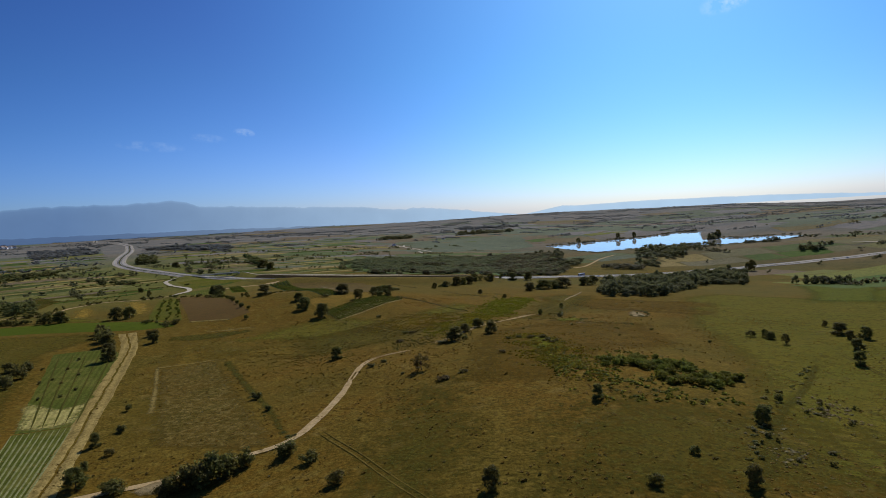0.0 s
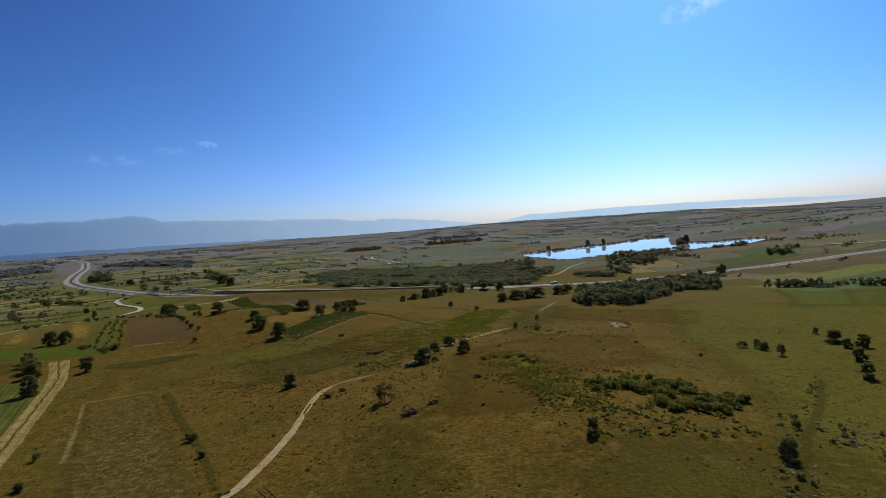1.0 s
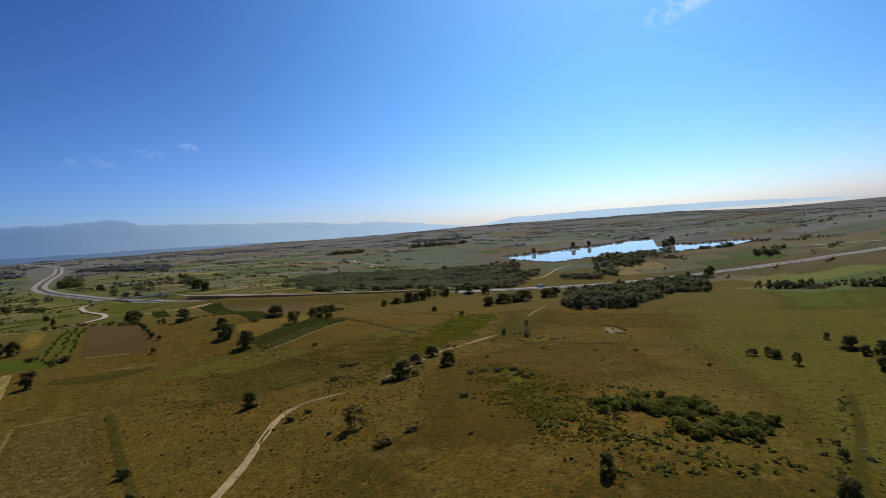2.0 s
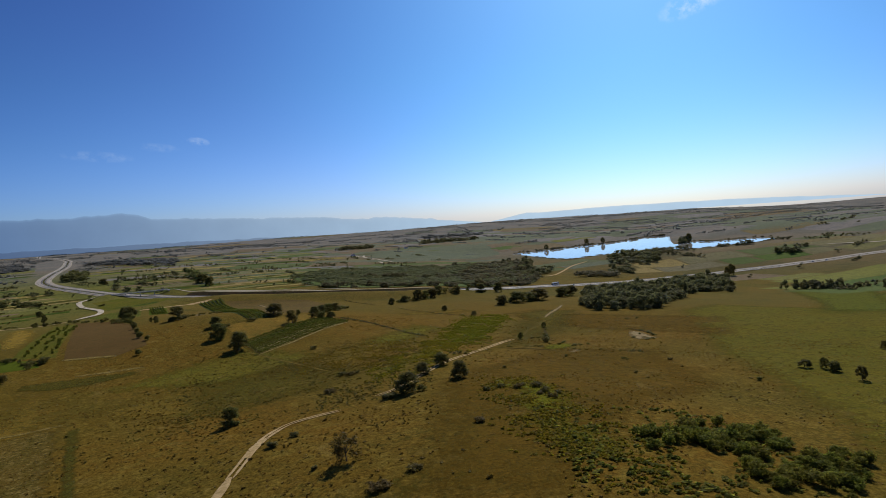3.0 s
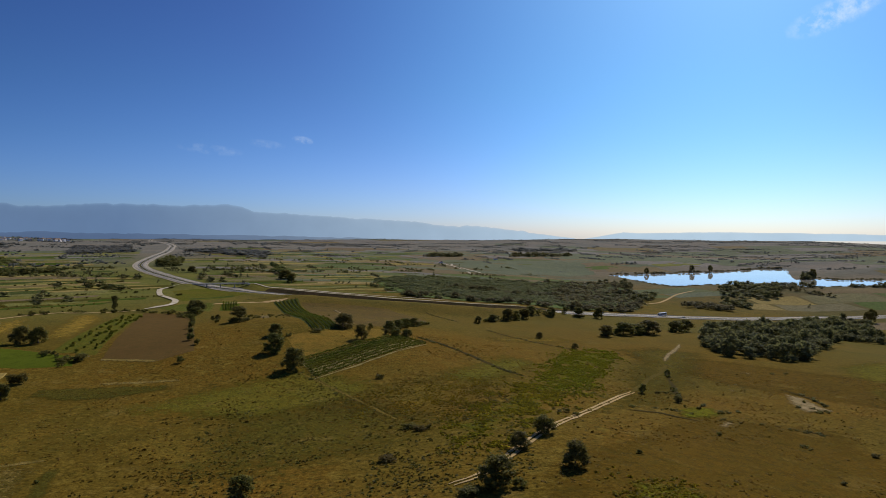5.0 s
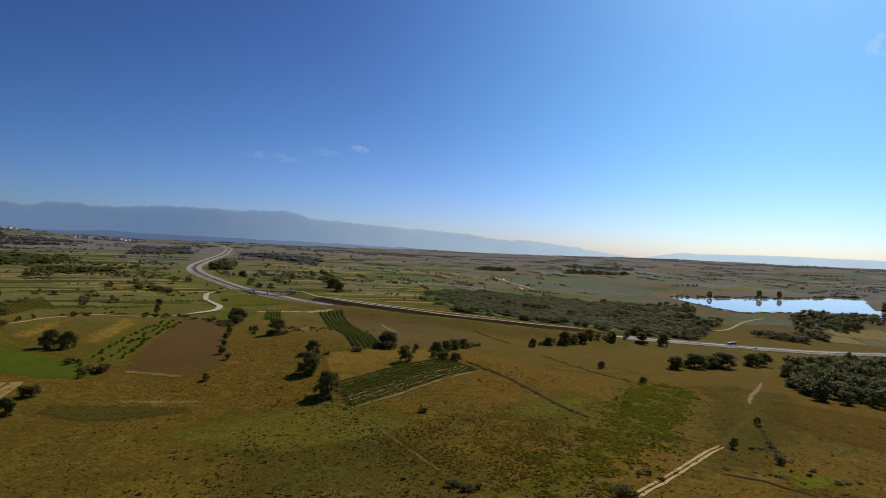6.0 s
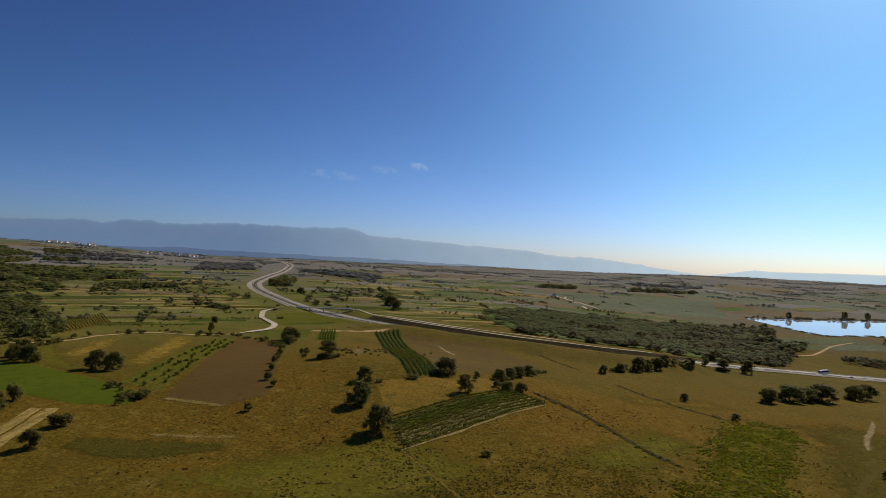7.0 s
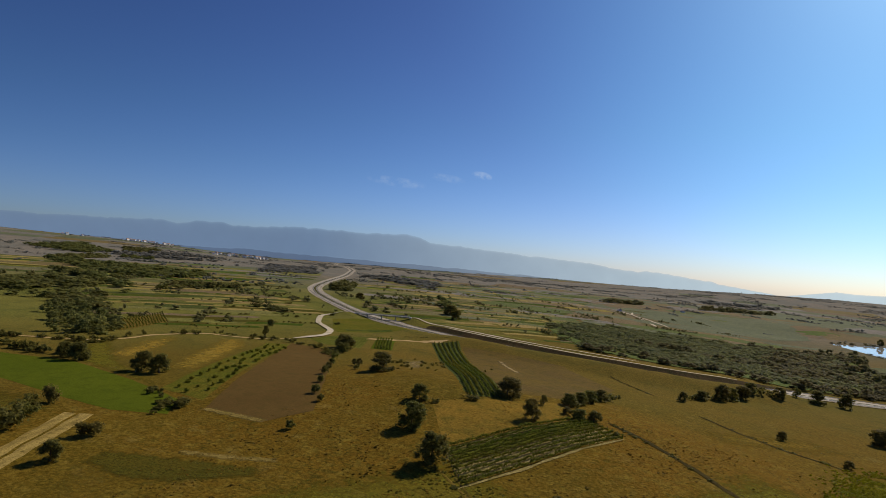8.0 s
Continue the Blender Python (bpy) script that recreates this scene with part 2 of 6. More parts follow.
SOFT_DARK = earth("soft_dark_grass", (0.096, 0.084, 0.014), (0.11, 0.088, 0.014), (0.086, 0.078, 0.013), (25, 4, 0.6), soft=True)
SOFT_BROWN = earth("soft_russet_meadow", (0.155, 0.090, 0.012), (0.135, 0.084, 0.011), (0.120, 0.082, 0.011), (25, 4, 0.6), soft=True, weedy=(0.080, 0.056, 0.010))
SOFT_SAND = earth("soft_bare_earth", (0.440, 0.330, 0.170), (0.340, 0.255, 0.120), (0.200, 0.150, 0.060), (6, 2, 0.5), soft=True)
SOFT_STRAW = earth("soft_cut_straw", (0.560, 0.470, 0.150), (0.470, 0.390, 0.120), (0.240, 0.230, 0.050), (12, 2.5, 0.5), 0.6, rows=(22, 1.6), soft=True)
SOFT_PASTURE = earth("soft_pasture", (0.128, 0.138, 0.018), (0.145, 0.146, 0.020), (0.112, 0.122, 0.017), (30, 6, 0.8), 0.4, soft=True)
SOFT_RIPE = earth("soft_ripe_grass", (0.34, 0.215, 0.034), (0.25, 0.175, 0.030), (0.42, 0.275, 0.050), (20, 4, 0.7), 0.7, fleck=0.6, soft=True)
SOFT_SOIL = earth("soft_stubble", (0.150, 0.098, 0.018), (0.116, 0.086, 0.016), (0.270, 0.190, 0.052), (16, 1.8, 0.5), fleck=0.6, soft=True)
SOFT_DRY = earth("soft_dry_edge", (0.320, 0.232, 0.070), (0.265, 0.192, 0.055), (0.200, 0.150, 0.036), (9, 2, 0.5), soft=True)
SOFT_STRIP = earth("dry_grass_edge", (0.205, 0.142, 0.032), (0.165, 0.115, 0.022), (0.125, 0.094, 0.016), (6, 1.5, 0.4))
PALE_FURROW = earth("pale_furrow_soil", (0.300, 0.290, 0.120), (0.240, 0.240, 0.095), (0.160, 0.175, 0.050), (6, 1.5, 0.4))
DIRT = earth("pale_dirt", (0.600, 0.430, 0.215), (0.520, 0.360, 0.165), (0.350, 0.245, 0.095), (12, 1.6, 0.4), 0.5, fleck=0.25)
SAND = earth("dry_vineyard_soil", (0.290, 0.225, 0.080), (0.220, 0.180, 0.060), (0.400, 0.320, 0.130), (15, 2.0, 0.5))
RUT = earth("dark_rut_grass", (0.056, 0.042, 0.013), (0.068, 0.050, 0.016), (0.046, 0.038, 0.012), (12, 2, 0.5))
SOFT_RUT = earth("overgrown_boundary", (0.108, 0.080, 0.015), (0.124, 0.090, 0.018), (0.092, 0.072, 0.014), (12, 2, 0.5))
SLOPE = earth("cutting_slope", (0.060, 0.045, 0.024), (0.085, 0.058, 0.028), (0.050, 0.048, 0.020), (30, 5, 1.0), 0.8)
ASPHALT = solid("pale_asphalt", (0.40, 0.345, 0.27), 0.8, 0, 0.2, 14)
GRAVEL = earth("pale_gravel", (0.640, 0.560, 0.420), (0.560, 0.480, 0.340), (0.440, 0.370, 0.240), (14, 2.5, 0.5), 0.4, fleck=0.25)
VERGE = earth("gravel_verge", (0.5, 0.43, 0.32), (0.44, 0.38, 0.28), (0.34, 0.29, 0.2), (20, 3, 0.5))
DARK_ASPHALT = solid("dark_asphalt", (0.115, 0.106, 0.095), 0.85, 0, 0.2, 14)
for road_material in (ASPHALT, DARK_ASPHALT):
    road_material.node_tree.nodes["Principled BSDF"].inputs["Specular IOR Level"].default_value = 0.08
WHITE_LINE = solid("road_paint", (0.75, 0.75, 0.72), 0.6, 0, 0.1)
CONCRETE = solid("concrete", (0.34, 0.32, 0.29), 0.85, 0, 0.15, 3)
STEEL = solid("galvanised_steel", (0.45, 0.46, 0.47), 0.45, 0.8, 0.1, 1)
BARK = solid("bark", (0.10, 0.075, 0.05), 0.95, 0, 0.35, 0.4)
OAK = foliage("oak_leaves", (0.132, 0.130, 0.032), (0.196, 0.188, 0.046), 0.6)
GREY_LEAF = foliage("grey_green_leaves", (0.150, 0.130, 0.030), (0.200, 0.170, 0.038), 0.6)
BUSH = foliage("bush_leaves", (0.142, 0.165, 0.024), (0.240, 0.256, 0.040), 0.68, 0.04)
# FOREST and PLANTATION greens are lifted to paint in some haze
FOREST = foliage("forest_leaves", (0.164, 0.164, 0.068), (0.220, 0.216, 0.090), 0.62, 0.08, 0.2)
THICKET = foliage("thicket_leaves", (0.150, 0.170, 0.052), (0.226, 0.240, 0.080), 0.62, 0.06, 0.2)
# haze painted into the leaf colour of far trees: pale grey-green
HAZED_WOOD = foliage("hazed_wood_leaves", (0.196, 0.210, 0.196), (0.236, 0.248, 0.228), 0.6, 0.1, 0.2)
PLANTATION = foliage("plantation_leaves", (0.176, 0.214, 0.084), (0.228, 0.260, 0.108), 0.68, 0.08, 0.2)
VINE = foliage("vine_leaves", (0.108, 0.140, 0.020), (0.170, 0.190, 0.030), 0.6, 0.04)
OLIVE_WEED = foliage("olive_weed_leaves", (0.125, 0.108, 0.018), (0.165, 0.138, 0.026), 0.6, 0.04)
PALE_STALK = foliage("pale_dry_stalks", (0.300, 0.250, 0.110), (0.380, 0.320, 0.150), 0.45, 0.04)
TUFT = foliage("dry_grass_blades", (0.230, 0.160, 0.028), (0.300, 0.220, 0.045), 0.5, 0.04)
WEED_LEAF = foliage("weed_leaves", (0.220, 0.220, 0.014), (0.280, 0.250, 0.020), 0.6, 0.04)
WALL = solid("white_render", (0.92, 0.90, 0.86), 0.85)
ROOF = solid("clay_roof", (0.38, 0.26, 0.19), 0.85)
BUS_WHITE = solid("white_vehicle_paint", (0.80, 0.80, 0.80), 0.3, 0, 0.03)
BUS_DARK = solid("dark_vehicle_paint", (0.05, 0.05, 0.06), 0.3, 0, 0.03)
GLASS_DARK = solid("tinted_window", (0.02, 0.025, 0.03), 0.1, 0, 0.05)
RUBBER = solid("tyre_rubber", (0.02, 0.02, 0.02), 0.9)
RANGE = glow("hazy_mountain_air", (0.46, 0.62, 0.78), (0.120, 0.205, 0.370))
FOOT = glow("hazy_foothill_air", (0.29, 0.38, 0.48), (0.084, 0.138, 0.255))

# ---- the lie of the land ----
HIGHWAY = [(-2300, 4100), (-1933, 3457), (-1183, 2294), (-980, 1930), (-838, 1649), (-705, 1355), (-585, 1112), (-495, 970),
           (-380, 830), (-297, 744), (-242, 704), (-180, 676), (-115, 660), (-48, 660), (0, 668), (42, 692), (85, 728), (165, 788),
           (265, 868), (378, 955), (488, 1006), (590, 1026), (690, 1034), (760, 1034), (950, 1015), (1300, 950), (2200, 780)]
LAKE = [(254, 1552), (277, 1413), (297, 1296), (320, 1255), (378, 1290), (430, 1305), (500, 1290), (567, 1262), (635, 1280), (690, 1281), (791, 1350), (836, 1372), (826, 1427),
        (764, 1432), (693, 1419), (665, 1466), (612, 1440), (680, 1620), (757, 1809), (703, 1816), (622, 1733), (539, 1672), (469, 1639), (370, 1592)]
LAKE_LEVEL = -52.0


def smooth(a, b, v):
    s = np.clip((v - a) / (b - a), 0, 1)
    return s * s * (3 - 2 * s)


def to_line(x, y, line):
    """Distance to a line, and on which side of it (positive: to the left of its way)."""
    best, side = np.full(np.shape(x), 1e9), np.zeros(np.shape(x))
    for (ax, ay), (bx, by) in zip(line, line[1:]):
        dx, dy = bx - ax, by - ay
        s = np.clip(((x - ax) * dx + (y - ay) * dy) / (dx * dx + dy * dy), 0, 1)
        d = np.hypot(x - ax - s * dx, y - ay - s * dy)
        near = d < best
        best = np.where(near, d, best)
        side = np.where(near, np.sign(dx * (y - ay) - dy * (x - ax)), side)
    return best, side


def inside(x, y, ring):
    c = np.zeros(np.shape(x), bool)
    for (ax, ay), (bx, by) in zip(ring, ring[1:] + ring[:1]):
        if ay != by:
            c ^= ((ay > y) != (by > y)) & (x < (bx - ax) * (y - ay) / (by - ay) + ax)
    return c


def curve_through(points, step):
    """A smooth line through points, resampled."""
    p = [Vector((*q, 0)) for q in points]
    p = [p[0] * 2 - p[1], *p, p[-1] * 2 - p[-2]]
    out = []
    for a, b, c, d in zip(p, p[1:], p[2:], p[3:]):
        n = max(2, int((c - b).length / step))
        for i in range(n):
            s = i / n
            out.append((0.5 * (2 * b + (c - a) * s + (2 * a - 5 * b + 4 * c - d) * s * s + (3 * b - a - 3 * c + d) * s ** 3)).to_2d())
    return [tuple(q) for q in out] + [tuple(points[-1])]


def ground_z(x, y):
    """The height of the land."""
    x, y = np.asarray(x, float), np.asarray(y, float)
    dx, dy = x - 566.6, y - 893.9
    u, v = dx * math.cos(0.53) + dy * math.sin(0.53), -dx * math.sin(0.53) + dy * math.cos(0.53)
    z = -3.08 + 11.51 * np.exp(-((x - 23) / 61.3) ** 2 - ((y - 193) / 133.8) ** 2)
    z = z - 67.5 * np.exp(-(u / 554.3) ** 2 - (v / 772.9) ** 2)
    z = z + 10 * np.exp(-((x + 94.1) / 96.7) ** 2 - ((y - 436.5) / 86.5) ** 2)
    far = smooth(900, 2400, np.hypot(x, y))
    z = z + far * (3.5 * np.sin(x / 230 + 1.3 * np.sin(y / 410)) + 3.0 * np.sin(y / 260 + x / 900))
    z = z - 44 * np.exp(-((x - 950) / 1050) ** 2 - ((y - 2350) / 850) ** 2)
    z = z + 96 * np.exp(-((x + 3800) / 1500) ** 2 - ((y - 2300) / 1300) ** 2)
    z = z - 95 * np.exp(-((x - 3300) / 1250) ** 2 - ((y - 3300) / 1700) ** 2)
    z = z + 0.35 * np.sin(x / 17 + 2 * np.sin(y / 31)) * np.sin(y / 23 + 1.1)
    lake_d, _ = to_line(x, y, LAKE + LAKE[:1])
    wet = inside(x, y, LAKE)
    k = np.where(wet, 1, 1 - smooth(8, 260, lake_d))
    z = z * (1 - k) + (LAKE_LEVEL + 0.6) * k
    z = np.where(wet, LAKE_LEVEL + 0.6 - 2.5 * smooth(0, 14, lake_d), z)
    d, side = to_line(x, y, HIGHWAY)
    stretch = smooth(-262, -200, x) * (1 - smooth(10, 75, x)) * (y < 900) * (y > 500)
    bank = np.where(side > 0, smooth(13.5, 21.5, d) * (1 - smooth(36, 95, d)), 0)
    z = z + 3.2 * bank * stretch
    near_bank = np.where(side < 0, smooth(12.8, 19, d) * (1 - smooth(22, 60, d)), 0)
    z = z + (3.0 * smooth(-275, -200, x) + 2.2 * smooth(-205, -140, x)) * near_bank * (1 - smooth(30, 90, x)) * (y < 900) * (y > 500)
    return z + 4.6 * np.exp(-((x + 299) ** 2 + (y - 714) ** 2) / 200) + 4.6 * np.exp(-((x + 241) ** 2 + (y - 733) ** 2) / 130)


def gz(x, y):
    return float(ground_z(np.array([x]), np.array([y]))[0])


# ---- building helpers ----
def mesh_of(name, verts, faces, material, shade=False):
    me = bpy.data.meshes.new(name)
    me.from_pydata([tuple(v) for v in verts], [], [tuple(f) for f in faces])
    me.materials.append(material)
    if shade:
        me.shade_smooth()
    me.update()
    return me


def part(name, me, parent, label=""):
    ob = new(name, me)
    ob.parent = parent
    return tagged(ob, label)


def bm_mesh(name, bm, material):
    me = bpy.data.meshes.new(name)
    bm.to_mesh(me)
    bm.free()
    me.materials.append(material)
    return me


def box(bm, x0, x1, y0, y1, z0, z1, bevel=0.0):
    made = bmesh.ops.create_cube(bm, size=1.0)["verts"]
    for v in made:
        v.co = Vector(((x0 + x1) / 2 + v.co.x * (x1 - x0), (y0 + y1) / 2 + v.co.y * (y1 - y0), (z0 + z1) / 2 + v.co.z * (z1 - z0)))
    if bevel:
        edges = {e for v in made for e in v.link_edges}
        bmesh.ops.bevel(bm, geom=list(edges), offset=bevel, segments=2, affect="EDGES")
    return bm


def drape(name, ring, material, lift, step, label, category="field", wobble=0.6, kind="structure", feather=14.0):
    """A field laid over the land, with a slightly uneven edge."""
    bm = bmesh.new()
    ring = [Vector((*p, 0)) for p in ring]
    bm.faces.new([bm.verts.new(p) for p in ring])
    bmesh.ops.triangulate(bm, faces=bm.faces[:])
    for _ in range(9):
        long = [e for e in bm.edges if e.calc_length() > step]
        if not long:
            break
        bmesh.ops.subdivide_edges(bm, edges=long, cuts=1)
        bmesh.ops.triangulate(bm, faces=[f for f in bm.faces if len(f.verts) > 3])
    for v in bm.verts:
        if v.is_boundary and wobble:
            n = noise.noise_vector(Vector((v.co.x / 6, v.co.y / 6, 3)))
            v.co.x, v.co.y = v.co.x + n.x * wobble, v.co.y + n.y * wobble
    zs = ground_z(np.array([v.co.x for v in bm.verts]), np.array([v.co.y for v in bm.verts]))
    edge = bm.verts.layers.float.new("edge")
    outline = [(p.x, p.y) for p in ring]
    inward, _ = to_line(np.array([v.co.x for v in bm.verts]), np.array([v.co.y for v in bm.verts]), outline + outline[:1])
    for v, z, d in zip(bm.verts, zs, inward):
        v.co.z = z + lift * (0.4 if v.is_boundary else 1.0)
        v[edge] = 0.0 if v.is_boundary else min(1.0, d / feather)
    bmesh.ops.recalc_face_normals(bm, faces=bm.faces[:])
    if sum(f.normal.z for f in bm.faces) < 0:
        bmesh.ops.reverse_faces(bm, faces=bm.faces[:])
    for f in bm.faces:
        f.smooth = True
    ob = new(name, bm_mesh(name, bm, material))
    return tagged(ob, label, category, kind=kind)


def ribbon(name, points, across, material, lift, label="", category="", step=4.0, wobble=0.0, seed=0, parent=None, level=None):
    """A strip along a line: across = (from, to) metres to the right of it; its cross-section is slightly crowned."""
    line = curve_through(points, step)
    verts, faces, n = [], [], 5
    for i, (x, y) in enumerate(line):
        a, b = Vector(line[max(i - 1, 0)]), Vector(line[min(i + 1, len(line) - 1)])
        t = (b - a).normalized()
        right = Vector((t.y, -t.x))
        mid, half = (across[0] + across[1]) / 2, (across[1] - across[0]) / 2
        if wobble:
            half *= min(1.0, 0.3 + 0.25 * min(i, len(line) - 1 - i))
            half *= 1 + wobble * noise.noise(Vector((x / 5, y / 5, seed)))
            mid += wobble * half * noise.noise(Vector((x / 9, y / 9, seed + 5)))
        for j in range(n):
            s = mid + half * (2 * j / (n - 1) - 1)
            verts.append((x + right.x * s, y + right.y * s, 0))
    at = np.array(verts)
    if level is None:
        at[:, 2] = ground_z(at[:, 0], at[:, 1]) + lift
    else:
        at[:, 2] = np.repeat([level(*q) for q in line], n) + lift
    for j, crown in enumerate((0, 0.03, 0.04, 0.03, 0)):
        at[j::n, 2] += crown
    for i in range(len(line) - 1):
        for j in range(n - 1):
            k = i * n + j
            faces.append((k, k + 1, k + n + 1, k + n)[::-1])
    ob = new(name, mesh_of(name, at, faces, material, True))
    if parent:
        ob.parent = parent
        return tagged(ob, label)
    return tagged(ob, label, category, kind="structure")


# ---- ground, one sheet to the horizon ----
def steps_out(start, stop, first, growth):
    out, s, d = [], start, first
    way = 1 if stop > start else -1
    while way * (stop - s) > d * 0.7:
        s += way * d
        d *= growth
        out.append(s)
    return out[:-1] + [stop]


gx = list(np.arange(-420, 421, 5.0))
gx = steps_out(-420, -4650, 6, 1.055)[::-1] + gx + steps_out(420, 4650, 6, 1.055)
gy = list(np.arange(60, 841, 5.0)) + list(np.arange(852, 1900, 12.0))
gy = steps_out(60, -4650, 8, 1.09)[::-1] + gy + steps_out(gy[-1], 4650, 13, 1.06)
mx, my = np.meshgrid(gx, gy)
mz = ground_z(mx.ravel(), my.ravel())
wide = len(gx)
ground_faces = [(r * wide + c, r * wide + c + 1, (r + 1) * wide + c + 1, (r + 1) * wide + c) for r in range(len(gy) - 1) for c in range(wide - 1)]
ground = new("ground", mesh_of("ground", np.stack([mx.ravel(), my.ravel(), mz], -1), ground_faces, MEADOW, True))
tagged(ground, "rolling dry meadow and farmland reaching the horizon", "ground", kind="structure")

# ---- lake ----
def water_material():
    m, nodes, links, bsdf = nodes_of("lake_water")
    bsdf.inputs["Base Color"].default_value = (0.42, 0.40, 0.34, 1)
    bsdf.inputs["Roughness"].default_value = 0.0
    bsdf.inputs["IOR"].default_value = 1.33
    pos = nodes.new("ShaderNodeNewGeometry").outputs["Position"]
    n = noise_tex(nodes, links, pos, 2.5, 3)
    bump = nodes.new("ShaderNodeBump")
    bump.inputs["Strength"].default_value, bump.inputs["Distance"].default_value = 0.0004, 0.1
    links.new(n.outputs["Fac"], bump.inputs["Height"])
    links.new(bump.outputs["Normal"], bsdf.inputs["Normal"])
    return m


def lake():
    bm = bmesh.new()
    line = curve_through(LAKE + LAKE[:1], 14)[:-1]
    top = bm.faces.new([bm.verts.new((x, y, LAKE_LEVEL)) for x, y in line])
    if top.normal.z < 0:
        top.normal_flip()
    top.normal_update()
    if top.normal.z < 0:
        bmesh.ops.reverse_faces(bm, faces=[top])
    bmesh.ops.triangulate(bm, faces=bm.faces[:])
    ob = new("water", bm_mesh("water", bm, water_material()))
    tagged(ob, "calm reservoir lake mirroring the pale sky", "lake", kind="structure")


lake()

# ---- fields near the camera's way ----
drape("bright_field", [(-330, 382), (-286, 389), (-250, 394), (-201, 380), (-167, 367), (-157, 352), (-174, 347), (-196, 349), (-244, 358), (-300, 358)], BRIGHT_CROP, 0.10, 8, "bright green crop field with sharp edges")
drape("ploughed_field", [(-228, 520), (-197, 512), (-168, 467), (-120, 374), (-128, 358), (-152, 362)], PLOUGHED, 0.10, 8, "bare brown ploughed field")
drape("crop_field", [(-188, 290), (-166, 300), (-150, 282), (-111, 181), (-127, 175)], DULL_CROP, 0.10, 7, "green crop field with dry yellow end")
drape("furrow_field", [(-90, 96), (-127, 174), (-112, 180), (-80, 96)], DULL_CROP, 0.12, 6, "green field with pale parallel furrows")
drape("straw_strip", [(-91.6, 124), (-160.2, 299), (-182, 338), (-178.2, 339), (-156.6, 299.4), (-88.2, 124)], STRAW, 0.12, 5, "long narrow strip of cut yellow straw")
drape("straw_strip", [(-87.5, 124), (-155.9, 300), (-177.4, 339.5), (-173.4, 341), (-152.6, 300.5), (-84.2, 124)], STRAW, 0.12, 5, "long narrow strip of cut yellow straw")
drape("pasture", [(-262, 354), (-200, 347), (-184, 338), (-190, 290), (-130, 175), (-165, 168), (-300, 290)], SOFT_OLIVE, 0.07, 7, "rough olive pasture beside the crop field", feather=10)
drape("dry_crop_end", [(-129, 177), (-147, 208), (-137, 204), (-128, 199), (-122, 207), (-113, 184), (-118, 177)], SOFT_STRAW, 0.16, 3, "dry yellowed end of the crop field", feather=3.5)
drape("dry_crop_end", [(-172, 302), (-163, 302), (-150, 278), (-158, 276)], SOFT_STRAW, 0.16, 4, "dry yellowed corner of the crop field", feather=7)
drape("ripe_field", [(-265, 501), (-256, 510), (-234, 490), (-205, 434), (-192, 400), (-214, 406), (-231, 436)], SOFT_RIPE, 0.10, 6, "ripe orange-yellow grass field", feather=9)
drape("ripe_field", [(-284, 494), (-257, 456), (-232, 408), (-258, 414), (-283, 462)], SOFT_RIPE, 0.10, 6, "ripe yellow grass field by the hedge", feather=9)
drape("pasture", [(-290, 450), (-236, 407), (-170, 371), (-204, 381), (-254, 396), (-288, 430)], SOFT_GREEN, 0.09, 6, "dull green pasture beside the bright crop", feather=6)
drape("orchard_field", [(-184, 376), (-236, 507), (-224, 512), (-160, 370)], GREEN_MEADOW, 0.11, 8, "green strip with rows of shrubs")
drape("mown_field", [(-93, 405), (-52, 449), (-49, 412), (-73, 367)], ORANGE, 0.10, 8, "mown golden hay meadow")
drape("hay_field", [(-138, 460), (-128, 505), (-82, 420), (-103, 400)], MEADOW, 0.10, 8, "flat tawny hay field")
drape("fallow_field", [(-155, 622), (-81, 611), (-44, 549), (-55, 458), (-78, 440)], GREY_SOIL, 0.10, 8, "grey-brown fallow field beside the motorway")
drape("grass_strip", [(-146, 321), (-131, 325.5), (-117, 329.3), (-106, 332), (-104, 326), (-109.5, 321), (-116, 314), (-130, 309), (-144, 312)], SOFT_DARK, 0.10, 2, "dark green unmown grass strip", wobble=1.5, feather=3)
drape("dry_edge", [(-122, 252), (-110, 256.5), (-99, 263.5), (-99.5, 266), (-110.5, 259.5), (-123, 255)], SOFT_DRY, 0.12, 2, "pale dry grass edge of the stubble field", feather=1.2)
drape("dry_edge", [(-123, 253), (-107.5, 218), (-94.5, 187), (-92, 188), (-105, 219), (-120, 253)], SOFT_DRY, 0.12, 2, "pale dry grass edge of the stubble field", feather=1.2)
drape("dry_edge", [(-131, 327), (-118, 330), (-105, 335), (-106, 338.5), (-118, 334), (-131, 331)], SOFT_DRY, 0.1, 2, "pale dry grass edge of a mown strip", feather=1.6)
drape("dry_edge", [(-153, 360), (-140, 358), (-127, 357), (-127, 361), (-140, 362.5), (-153, 364)], SOFT_DRY, 0.12, 2, "pale dry grass edge of the ploughed field", feather=1.6)
drape("weed_patch", [(40, 452), (60, 472), (65, 446), (53, 425), (38, 362), (22, 325), (-2, 270), (-13, 290), (-2, 315), (14, 350), (25, 400)], WEEDS, 0.10, 6, "patch of yellow-green weeds")
drape("weed_patch", [(57, 325), (60, 334), (67, 341), (74, 342), (74, 331), (66, 321), (56.5, 316)], WEEDS, 0.14, 2, "yellow-green weeds along a shallow ditch", wobble=1.5, feather=3.5)
drape("weed_patch", [(22, 236), (26, 248), (38, 246), (43, 234), (42, 218), (40, 207), (30, 206), (26, 218), (30, 230)], WEEDS, 0.14, 2, "yellow-green weeds round low bushes", wobble=2.5, feather=6)
